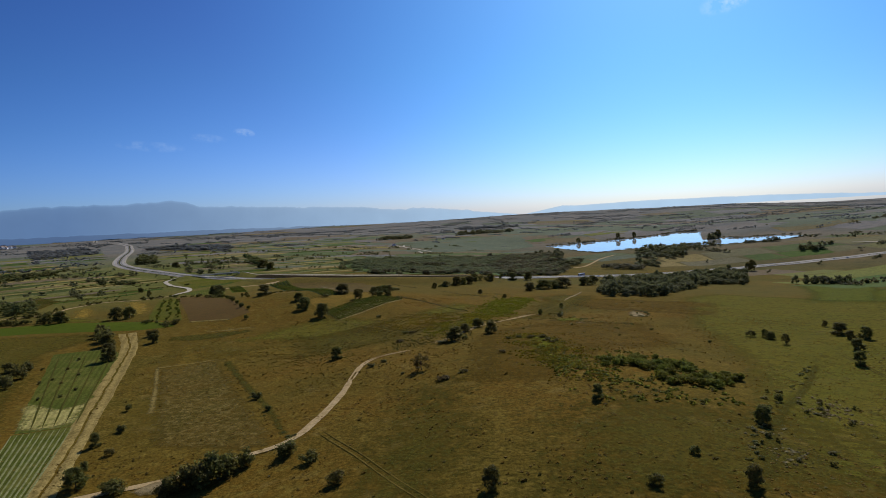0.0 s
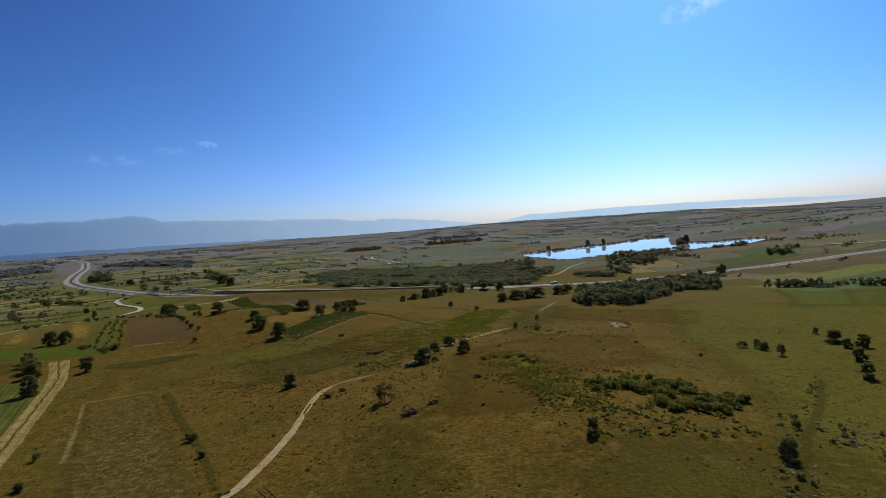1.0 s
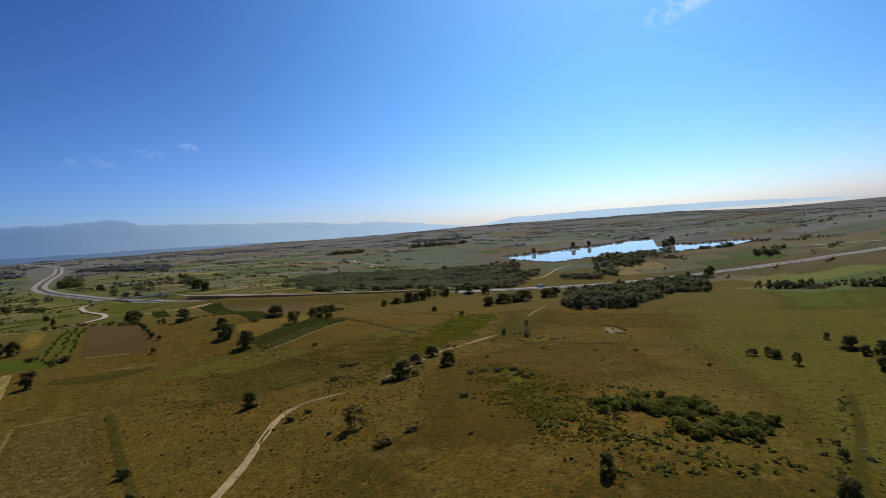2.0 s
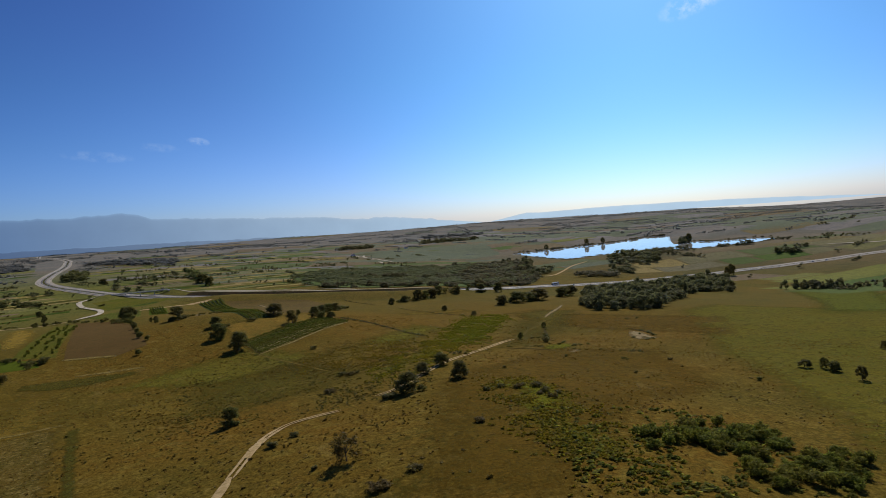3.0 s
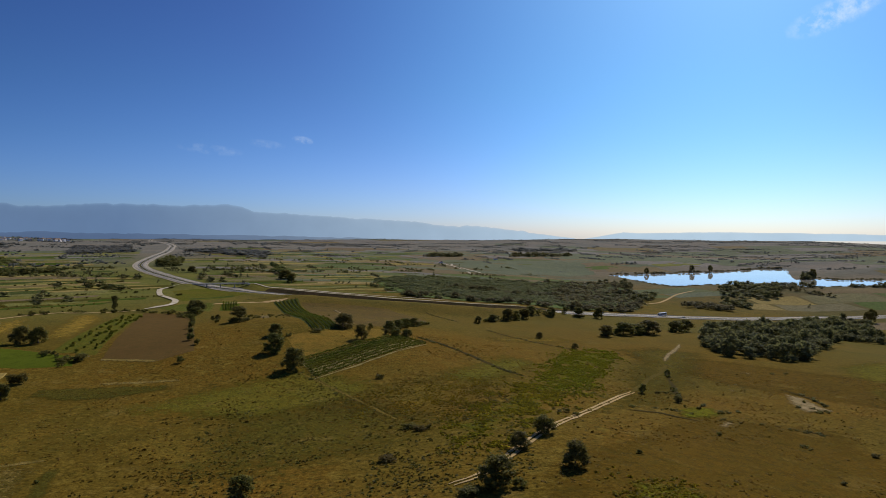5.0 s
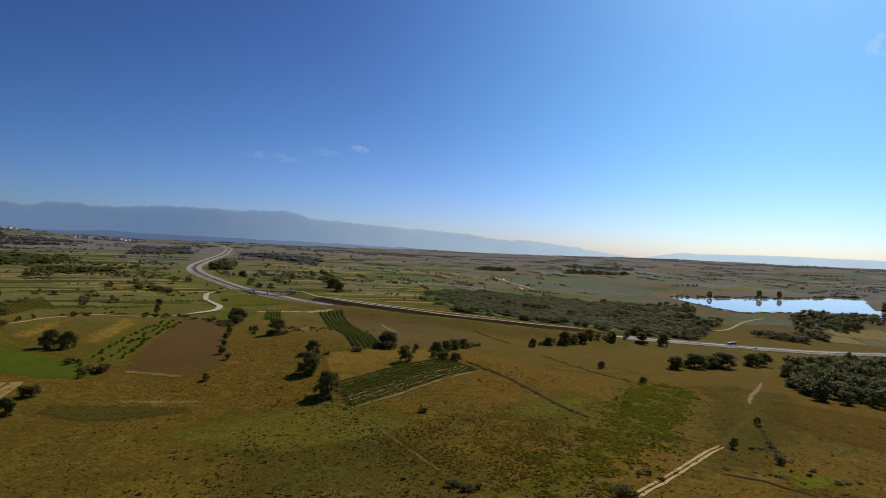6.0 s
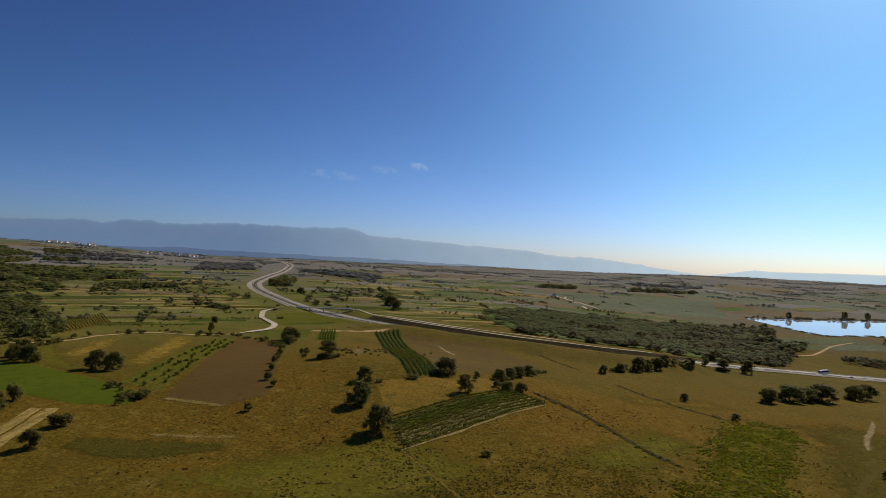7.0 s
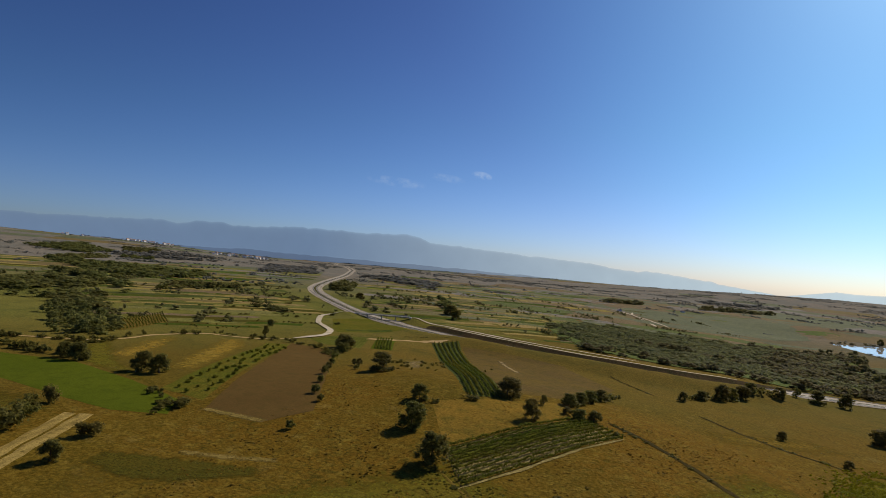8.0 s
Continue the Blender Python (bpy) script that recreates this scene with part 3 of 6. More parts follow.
drape("bare_patch", [(64.5, 312), (69.5, 321), (72, 318.5), (67, 311)], SOFT_SAND, 0.17, 1.2, "small bare pale earth patch by a ditch", wobble=1.0, feather=1.6)
drape("weed_patch", [(25, 209), (33, 214), (42, 203), (46, 190), (48, 179), (38, 177), (30, 184), (25, 200)], WEEDS, 0.10, 5, "patch of yellow-green weeds")
drape("green_field", [(-297, 682), (-276, 712), (-216, 664), (-233, 622), (-246, 604), (-262, 624)], GREEN_MEADOW, 0.12, 8, "green field between bridge and track")
drape("crop_square", [(-190, 548), (-213, 603), (-201, 609), (-178, 553)], BRIGHT_CROP, 0.13, 8, "small square of green crop with a pale edge")
drape("green_field", [(-236, 552), (-237, 586), (-217, 598), (-193, 540), (-216, 535)], DULL_CROP, 0.11, 8, "pale green field beside the track")
drape("pasture", [(240, 430), (335, 412), (570, 700), (350, 610)], SOFT_PASTURE, 0.15, 12, "light green pasture below the wood", feather=40)
drape("pasture", [(395, 700), (474, 714), (476, 664), (318, 440), (262, 452), (330, 560)], SOFT_PASTURE, 0.22, 10, "light green pasture below a dark hedge", feather=14)
drape("bare_patch", [(111.5, 378), (114.5, 384), (119, 376), (118, 362), (119.5, 353.5), (105, 347.5), (106, 361)], SOFT_SAND, 0.14, 1.5, "bare pale earth washed out below a small scarp", wobble=2.0, feather=3.2)
drape("bare_patch", [(116.5, 426), (118.5, 431), (120.5, 429), (118.5, 425)], SOFT_SAND, 0.12, 1.2, "tiny bare pale earth patch", wobble=0.8, feather=1.5)
drape("bare_patch", [(91, 376), (93, 381), (95, 379.5), (93, 375)], SOFT_SAND, 0.12, 1.2, "tiny bare pale earth patch", wobble=0.8, feather=1.6)
drape("meadow_strip", [(-60, 290), (-20, 340), (-70, 365), (-118, 300)], SOFT_GREEN, 0.07, 8, "greener meadow strip")
drape("meadow_strip", [(-30, 345), (0, 335), (30, 400), (5, 420)], SOFT_GREEN, 0.07, 7, "greener meadow strip")
drape("russet_meadow", [(8, 255), (60, 330), (110, 330), (100, 250), (60, 215), (30, 160), (0, 170)], SOFT_BROWN, 0.05, 9, "russet dry meadow on the hill")
drape("russet_meadow", [(60, 470), (120, 470), (200, 440), (160, 350), (90, 390)], SOFT_BROWN, 0.06, 10, "russet dry meadow below the wood")
drape("hay_meadow", [(-62, 250), (-20, 290), (-60, 330), (-110, 270)], SOFT_GOLD, 0.06, 7, "golden dry grass meadow")
drape("hay_meadow", [(-10, 470), (40, 520), (60, 500), (30, 470), (0, 440)], SOFT_GOLD, 0.06, 7, "golden dry grass meadow")
drape("stubble_field", [(-121, 250), (-99, 265), (-70, 204), (-42, 148), (-49, 143), (-80, 156)], SOFT_SOIL, 0.09, 5, "patchy dry stubble field beside the dirt road", feather=5)
drape("stubble_field", [(-150, 326), (-112, 300), (-104, 285), (-80, 160), (-88, 150)], SOFT_GOLD, 0.06, 6, "patchy dry grass beside the straw strip")
drape("green_meadow", [(5, 88), (12, 140), (40, 168), (92, 158), (150, 118), (170, 90)], SOFT_OLIVE, 0.07, 6, "olive green grass on the near hillside", feather=30)
drape("green_meadow", [(-35, 88), (-26, 130), (-18, 175), (5, 190), (12, 140), (0, 88)], SOFT_OLIVE, 0.08, 6, "olive green grass on the near hillside", feather=22)
drape("green_meadow", [(-52, 300), (-46, 345), (-20, 362), (10, 362), (4, 330), (-10, 300)], SOFT_GOLD, 0.075, 6, "golden weedy grass below the vineyard", feather=20)
drape("green_meadow", [(-60, 245), (-20, 262), (0, 300), (-40, 330), (-85, 300)], SOFT_OLIVE, 0.09, 6, "olive green weedy grass", feather=22)
drape("green_meadow", [(22, 300), (62, 330), (100, 420), (128, 498), (92, 505), (62, 480), (66, 446), (42, 358)], SOFT_OLIVE, 0.08, 7, "olive green grass beside the dirt road", feather=18)
drape("green_meadow", [(152, 400), (122, 320), (104, 225), (68, 140), (60, 100), (190, 88), (330, 160), (340, 430), (230, 530), (180, 480)], SOFT_GREEN, 0.06, 10, "greener grazed meadow on the slope")

# ---- far patchwork of fields ----
TRACKS = [
    [(-360, 398), (-329, 418), (-302, 434), (-291, 452), (-292, 484), (-285, 509), (-268, 515), (-251, 523), (-241, 541), (-240, 560), (-242, 580), (-252, 604), (-267, 621), (-283, 637), (-304, 672), (-313, 692), (-309, 708), (-297, 716.2)],
    [(-244, 732.2), (-228, 734), (-207, 726), (-185, 716), (-145, 703), (-92, 703), (-40, 706)],
    [(-118, 1518), (-84, 1437), (-41, 1265)],
]
rng = random.Random(7)
def patchwork(cx, cy, turn, cols, rows, w, h, name, heath=False, strips=False):
    half = [HAZED_HEATH_GREEN, FIELD_B, FIELD_A, FIELD_C, HAZED_HEATH, HAZED_HEATH_GREEN, FIELD_B]
    kinds = half if heath == "half" else [HAZED_HEATH, HAZED_HEATH_GREEN, HAZED_HEATH, FIELD_B, HAZED_HEATH_GREEN, HAZED_HEATH_GREEN] if heath else [FIELD_A, FIELD_B, FIELD_C, FIELD_D, FIELD_A, FIELD_A, FIELD_C]
    if strips:
        kinds = [STRIP_GREEN, STRIP_TAN, FIELD_A, STRIP_GREEN, FIELD_D, DARK_GRASS, FIELD_B, FIELD_A, STRIP_GREEN]
    words = {STRIP_GREEN: "dark green crop", STRIP_TAN: "pale dry stubble", DARK_GRASS: "dark grassy field", GREEN_MEADOW: "light green meadow", FIELD_A: "olive green meadow", FIELD_B: "brown stubble field", FIELD_C: "green crop field", FIELD_D: "golden cereal field", HAZED_HEATH: "haze-paled brown heath", HAZED_HEATH_GREEN: "haze-greyed green rough pasture"}
    c, s = math.cos(radians(turn)), math.sin(radians(turn))
    y = 0.0
    for r in range(rows):
        hh = h * rng.uniform(0.5, 1.5)
        x = rng.uniform(-w, 0)
        for q in range(cols):
            ww = w * rng.uniform(0.5, 1.7)
            if rng.random() < 0.88:
                ring = [(x, y), (x + ww * 0.95, y + rng.uniform(-3, 3)), (x + ww * 0.95 + rng.uniform(-8, 8), y + hh * 0.95), (x + rng.uniform(-8, 8), y + hh * 0.95)]
                ring = [(cx + a * c - b * s, cy + a * s + b * c) for a, b in ring]
                k = np.linspace(0, 1, 9)[:-1]
                xs = np.concatenate([p[0] + (q[0] - p[0]) * k for p, q in zip(ring, ring[1:] + ring[:1])])
                ys = np.concatenate([p[1] + (q[1] - p[1]) * k for p, q in zip(ring, ring[1:] + ring[:1])])
                d, _ = to_line(xs, ys, HIGHWAY)
                f = min(to_line(xs, ys, line)[0].min() for line in TRACKS)
                l, _ = to_line(xs, ys, LAKE + LAKE[:1])
                if d.min() > 24 and f > 5 and l.min() > 25 and not inside(xs, ys, LAKE).any() and max(abs(xs).max(), abs(ys).max()) < 4500:
                    m = rng.choice(kinds)
                    drape(name, ring, m, 0.25 if math.hypot(cx, cy) < 1200 else 0.6, max(12, hh / 4), words[m] + " in a patchwork of strips", wobble=2.0)
            x += ww
        y += hh


patchwork(-300, 545, 52, 7, 24, 75, 12, "field", strips=True)
patchwork(-470, 640, 48, 6, 16, 110, 16, "field", strips=True)
patchwork(-1150, 430, 44, 12, 15, 120, 40, "field", strips=True)
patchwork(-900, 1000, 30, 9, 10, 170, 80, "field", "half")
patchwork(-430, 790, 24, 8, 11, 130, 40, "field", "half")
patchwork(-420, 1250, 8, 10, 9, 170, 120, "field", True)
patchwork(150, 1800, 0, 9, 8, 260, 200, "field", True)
patchwork(560, 700, 20, 6, 6, 160, 60, "field")
patchwork(430, 1050, 8, 5, 5, 95, 42, "field")
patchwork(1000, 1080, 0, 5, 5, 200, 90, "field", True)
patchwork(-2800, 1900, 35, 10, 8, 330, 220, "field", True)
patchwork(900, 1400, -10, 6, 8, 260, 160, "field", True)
drape("far_field", [(-84, 1450), (-20, 1400), (60, 1420), (150, 1440), (230, 1560), (250, 1800), (60, 1790), (-66, 1600)], HAZED_HEATH_GREEN, 0.8, 40, "large haze-dulled green crop field before the lake", wobble=3)
drape("far_field", [(260, 1860), (700, 1880), (640, 2250), (330, 2200)], HAZED_HEATH_GREEN, 0.8, 50, "large haze-dulled green crop field past the lake", wobble=3)
drape("far_field", [(-330, 1180), (-190, 1190), (-180, 1310), (-330, 1290)], FIELD_C, 0.8, 30, "yellow-green meadow beyond the motorway", wobble=3)
drape("far_field", [(-180, 1180), (-60, 1230), (-70, 1330), (-172, 1310)], FIELD_B, 0.8, 30, "brown fallow field beyond the motorway", wobble=3)

# ---- roads ----
def guard_rail(parent, points, off):
    """A steel band on posts along the edge of the road."""
    line = curve_through(points, 8)
    vs, fs, posts = [], [], []
    for i, (x, y) in enumerate(line):
        t = (Vector(line[min(i + 1, len(line) - 1)]) - Vector(line[max(i - 1, 0)])).normalized()
        px, py = x + t.y * off, y - t.x * off
        z = gz(px, py) + 0.45
        for a, h in ((-0.04, 0.5), (0.04, 0.5), (0.04, 0.85), (-0.04, 0.85)):
            vs.append((px + t.y * a, py - t.x * a, z + h))
        posts.append((px, py, z))
    for i in range(len(line) - 1):
        for j in range(4):
            fs.append((4 * i + j, 4 * i + (j + 1) % 4, 4 * i + 4 + (j + 1) % 4, 4 * i + 4 + j))
    for x, y, z in posts:
        b = len(vs)
        vs += [(x + dx, y + dy, z + h) for h in (-0.1, 0.55) for dx, dy in ((-0.06, -0.06), (0.06, -0.06), (0.06, 0.06), (-0.06, 0.06))]
        fs += [(b + j, b + (j + 1) % 4, b + 4 + (j + 1) % 4, b + 4 + j) for j in range(4)]
    part("guard_rail", mesh_of("guard_rail", vs, fs, STEEL), parent, "galvanised steel guard rail on posts")


def motorway():
    ob = new("motorway")
    tagged(ob, "pale two-carriageway motorway curving across the valley", "motorway", kind="structure")
    for a, b in ((-8.4, -1.3), (1.3, 8.4)):
        ribbon("carriageway", HIGHWAY, (a, b), DARK_ASPHALT, 0.50, step=9, parent=ob)
        ribbon("worn_lane", HIGHWAY[15:], (a + 0.6, b - 0.6), ASPHALT, 0.55, step=9, parent=ob)
        outer = (a + 0.6, b - 2.4) if a < 0 else (a + 2.4, b - 0.6)
        ribbon("worn_lane", HIGHWAY[:16], outer, ASPHALT, 0.55, step=9, parent=ob)
        for e in (a + 0.6, b - 0.6):
            ribbon("edge_line", HIGHWAY, (e - 0.12, e + 0.12), WHITE_LINE, 0.60, step=9, parent=ob)
    ribbon("median", HIGHWAY, (-1.3, 1.3), DARK_GRASS, 0.48, step=9, parent=ob)
    for a, b in ((-11.4, -8.4), (8.4, 11.4)):
        ribbon("verge", HIGHWAY, (a, b), VERGE, 0.42, step=9, parent=ob)
    for side in (-8.9, 8.9):
        guard_rail(ob, HIGHWAY[7:22], side)
    ribbon("cutting_slope", [(-226, 696)] + HIGHWAY[11:17], (-22, -11.4), SLOPE, 0.6, step=5, parent=ob, label="dark slope of the cutting")


motorway()
ribbon("dirt_road", [(-130, 96), (-100, 118), (-79, 128), (-66, 132), (-50, 141), (-42, 146), (-37, 157), (-33.5, 183), (-33, 200)],
       (-1.2, 1.2), DIRT, 0.14, "pale sandy dirt road worn into the meadow", "dirt road", 2, 0.3, 1)
ribbon("dirt_road", [(-32.6, 210), (-32.2, 217), (-31.4, 223)], (-1.1, 1.1), DIRT, 0.15, "wide sandy patch of the dirt road", "dirt road", 1.5, 0.35, 3)
for a, b in ((-1.15, -0.25), (0.25, 1.15)):
    ribbon("wheel_track", [(-33, 199), (-32.6, 210), (-32.2, 217), (-31, 225), (-27.5, 232.5), (-21, 235.5), (-15, 236.5)],
           (a, b), DIRT, 0.13, "pale worn wheel track through the grass", "dirt road", 1.5, 0.45, 2)
    ribbon("wheel_track", [(-6, 245), (1, 253), (15, 285.5), (28, 311), (43, 342), (51, 357)],
           (a, b), DIRT, 0.13, "pale worn wheel track through the grass", "dirt road", 1.5, 0.5, 4)
ribbon("dirt_road", [(-95, 1520), (-90, 1450), (-57, 1376), (-23, 1290)], (-2.6, 2.6), GRAVEL, 1.0, "pale field track beyond the plantation", "dirt road", 8, 0.5, 41)
drape("dirt_road", [(85, 447), (88.2, 459), (94.6, 477), (102, 494), (109, 511), (116, 529), (118, 528), (112, 509.5), (105, 492), (97.6, 475), (91, 457.5), (87.2, 446)], SOFT_SAND, 0.13, 1.5, "short sandy stretch of the dirt road by the wood", "dirt road", wobble=1.0, feather=1.1)
ribbon("ditch_path", [(41, 320.5), (46.4, 320.8), (51.5, 320.6), (55.5, 317.5), (61, 315.5)], (-0.7, 0.7), RUT, 0.12, "dark rutted gully in the meadow", "ditch", 1.5, 0.8, 32)
ribbon("ditch_path", [(76.5, 408), (75, 402), (71.2, 381), (68.1, 363.5), (63.4, 345)], (-0.7, 0.7), RUT, 0.12, "dark rutted gully in the meadow", "ditch", 1.5, 0.8, 33)
ribbon("ditch_path", [(92.5, 321), (95.6, 320), (99, 319)], (-0.7, 0.7), RUT, 0.12, "dark rutted gully in the meadow", "ditch", 1.5, 0.8, 34)
ribbon("ditch_path", [(117, 392), (119.8, 384), (120.8, 375), (120, 367)], (-0.9, 0.9), RUT, 0.16, "dark overgrown lip of a small scarp", "ditch", 1.5, 0.7, 44)
ribbon("farm_track", TRACKS[0][:9], (-1.3, 1.3), DIRT, 0.16, "narrow dirt track between hedges", "track", 3, 0.6, 16)
ribbon("farm_track", TRACKS[0][8:],
       (-2.3, 2.3), GRAVEL, 0.55, "pale gravel farm track winding to the bridge", "track", 4, 0.2, 3)
ribbon("farm_track", [(-212, 690)] + HIGHWAY[11:16], (-26.2, -22.6), GRAVEL, 0.65, "pale gravel track above the cutting", "track", 4, 0.2, 4)
ribbon("farm_track", [(-214, 588), (-196, 611), (-170, 634)], (-2.8, 2.8), DIRT, 0.16, "scruffy strip of pale gravel beside the motorway", "track", 2, 0.9, 5)
drape("bare_patch", [(-122, 590), (-116, 590), (-92, 541), (-97, 538)], SOFT_SAND, 0.16, 2, "thin worn pale streak in the fallow field", wobble=1.5, feather=2.5)
drape("bare_patch", [(-147, 500), (-150, 540), (-122, 470), (-128, 460)], SOFT_SAND, 0.14, 3, "stony bare ground with scattered scrub", wobble=2, feather=9)
ribbon("farm_track", TRACKS[1], (-2.5, 2.5), GRAVEL, 0.5, "pale gravel track past the far bridge end", "track", 4, 0.2, 15)
ribbon("farm_track", TRACKS[2], (-3, 3), GRAVEL, 0.5, "pale straight farm track", "track", 8, 0.2, 6)
ribbon("farm_track", [(205, 990), (231, 1025), (286, 1133), (332, 1187)], (-2, 2), DIRT, 0.4, "pale gravel track to the lake", "track", 6, 0.2, 7)
ribbon("farm_track", [(774, 1163), (818, 1136), (900, 1085)], (-3, 3), GRAVEL, 0.8, "pale straight track beyond the motorway", "track", 8, 0.2, 43)
ribbon("ditch_path", [(-36, 431), (-26, 423), (-16, 411), (-6, 397), (5, 377), (13, 367)], (-1.0, 1.0), RUT, 0.12, "dark rutted ditch line in the meadow", "ditch", 2, 0.7, 8)
ribbon("ditch_path", [(-4, 512), (9, 491), (24, 472), (41, 462)], (-0.9, 0.9), RUT, 0.12, "dark rutted ditch line in the meadow", "ditch", 2, 0.7, 9)
for a, b in ((-0.85, -0.55), (0.55, 0.85)):
    ribbon("wheel_rut", [(-33, 150), (-27, 140.5), (-20.4, 130.2), (-14.5, 120), (-9.5, 112), (-4, 104), (4, 92)], (a, b), SOFT_STRIP, 0.1, "faint worn wheel rut in the dry grass", "track", 2, 0.8, 12)
    ribbon("wheel_rut", [(150, 232), (140, 190), (133, 165), (120, 130)], (a, b), RUT, 0.1, "faint dark wheel rut in the green meadow", "track", 2, 0.8, 13)
ribbon("field_path", [(-69, 352), (-54, 336), (-40, 319.5), (-31, 308), (-22, 296)], (-0.5, 0.5), SOFT_STRIP, 0.11, "faint pale path leading away from the vineyard", "path", 2, 0.7, 36)
ribbon("ditch_path", [(-66, 352), (-52, 334.5), (-38, 318)], (-0.35, 0.35), SOFT_RUT, 0.1, "dark grassy edge beside the field path", "ditch", 2, 0.8, 37)
ribbon("ditch_path", [(51, 357), (60, 379), (68, 396), (74, 408.5), (83, 434)], (-1.1, 1.1), SOFT_RUT, 0.11, "dark sunken stretch of the dirt road", "dirt road", 2, 0.6, 38)
ribbon("ditch_path", [(-52, 610), (-38, 586), (-24, 560)], (-0.7, 0.7), RUT, 0.14, "dark rutted ditch line in the meadow", "ditch", 2, 0.7, 35)
drape("grass_strip", [(-97.5, 260), (-80.5, 226), (-58, 183), (-44, 152), (-41, 152), (-54.5, 184), (-76, 226), (-93, 261)], SOFT_DARK, 0.12, 2.5, "dark overgrown field boundary", feather=1.6)
drape("grass_strip", [(129, 218), (103, 181), (85, 159), (69, 136), (55, 110), (59, 109), (73, 135), (89, 158), (107, 180), (132, 216)], SOFT_DARK, 0.12, 2.5, "dark weedy hollow running down the slope", feather=2.0)
drape("sandy_patch", [(-71, 128), (-67, 132.5), (-63, 134), (-60.5, 131), (-62, 125.5), (-66, 125)], SOFT_SAND, 0.2, 1.2, "wide sandy junction of the dirt road", feather=1.8)


# ---- plants ----
def leaf_cloud(r, clumps, per, leaf, core=True):
    """Leaves as small quads round a set of clumps (centre, radius); with a rough dark core in each clump."""
    vs, fs, base = [], [], 0
    ico = [Vector(v) for v in ((0, 0, 1), (0.9, 0, 0.45), (0.28, 0.85, 0.45), (-0.72, 0.53, 0.45), (-0.72, -0.53, 0.45), (0.28, -0.85, 0.45),
                               (0.72, 0.53, -0.45), (-0.28, 0.85, -0.45), (-0.9, 0, -0.45), (-0.28, -0.85, -0.45), (0.72, -0.53, -0.45), (0, 0, -1))]
    ico_faces = [(0, 1, 2), (0, 2, 3), (0, 3, 4), (0, 4, 5), (0, 5, 1), (1, 6, 2), (2, 7, 3), (3, 8, 4), (4, 9, 5), (5, 10, 1),
                 (6, 7, 2), (7, 8, 3), (8, 9, 4), (9, 10, 5), (10, 6, 1), (6, 11, 7), (7, 11, 8), (8, 11, 9), (9, 11, 10), (10, 11, 6)]
    octa = [Vector(v) for v in ((0, 0, 1), (1, 0, 0), (0, 1, 0), (-1, 0, 0), (0, -1, 0), (0, 0, -1))]
    octa_faces = [(0, 1, 2), (0, 2, 3), (0, 3, 4), (0, 4, 1), (5, 2, 1), (5, 3, 2), (5, 4, 3), (5, 1, 4)]
    for c, rad in clumps:
        if core == "light":
            k = r.uniform(0, 1.57)
            turn = Matrix.Rotation(k, 3, "Z")
            vs += [tuple(c + turn @ v * rad * r.uniform(0.5, 0.9)) for v in octa]
            fs += [tuple(base + k for k in f) for f in octa_faces]
            base += 6
        elif core:
            vs += [tuple(c + v * rad * r.uniform(0.35, 0.75)) for v in ico]
            fs += [tuple(base + k for k in f) for f in ico_faces]
            base += 12
        for _ in range(per):
            d = Vector((r.gauss(0, 1), r.gauss(0, 1), r.gauss(0.25, 1))).normalized()
            p = c + d * rad * r.uniform(0.7, 1.2)
            n = (d + Vector((r.gauss(0, 0.38), r.gauss(0, 0.38), r.gauss(0.15, 0.38)))).normalized()
            a = n.orthogonal().normalized()
            b = n.cross(a)
            k = r.uniform(0, 6.28)
            a, b = a * math.cos(k) + b * math.sin(k), b * math.cos(k) - a * math.sin(k)
            s = leaf * r.uniform(0.6, 1.4)
            vs += [tuple(p + a * s * u + b * s * v * 0.7) for u, v in ((-0.5, -0.4), (0.5, -0.5), (0.4, 0.5), (-0.45, 0.45))]
            fs.append((base, base + 1, base + 2, base + 3))
            base += 4
    return vs, fs


def crown_clumps(r, count, low, spread_r, top=1.0, size=(0.12, 0.2), lean=0.0):
    out = []
    for i in range(count):
        k, h = r.uniform(0, 6.28), r.random()
        z = low + (top - low) * (h ** 0.8)
        at = (z - low) / (top - low)
        wide_at = spread_r * math.sqrt(max(0.08, 1 - (2 * at - 0.75) ** 2 / 1.7)) * r.uniform(0.35, 1.0)
        s = r.uniform(*size)
        out.append((Vector((math.cos(k) * wide_at + lean * at, math.sin(k) * wide_at, min(z, top - s * 0.6))), s))
    return out


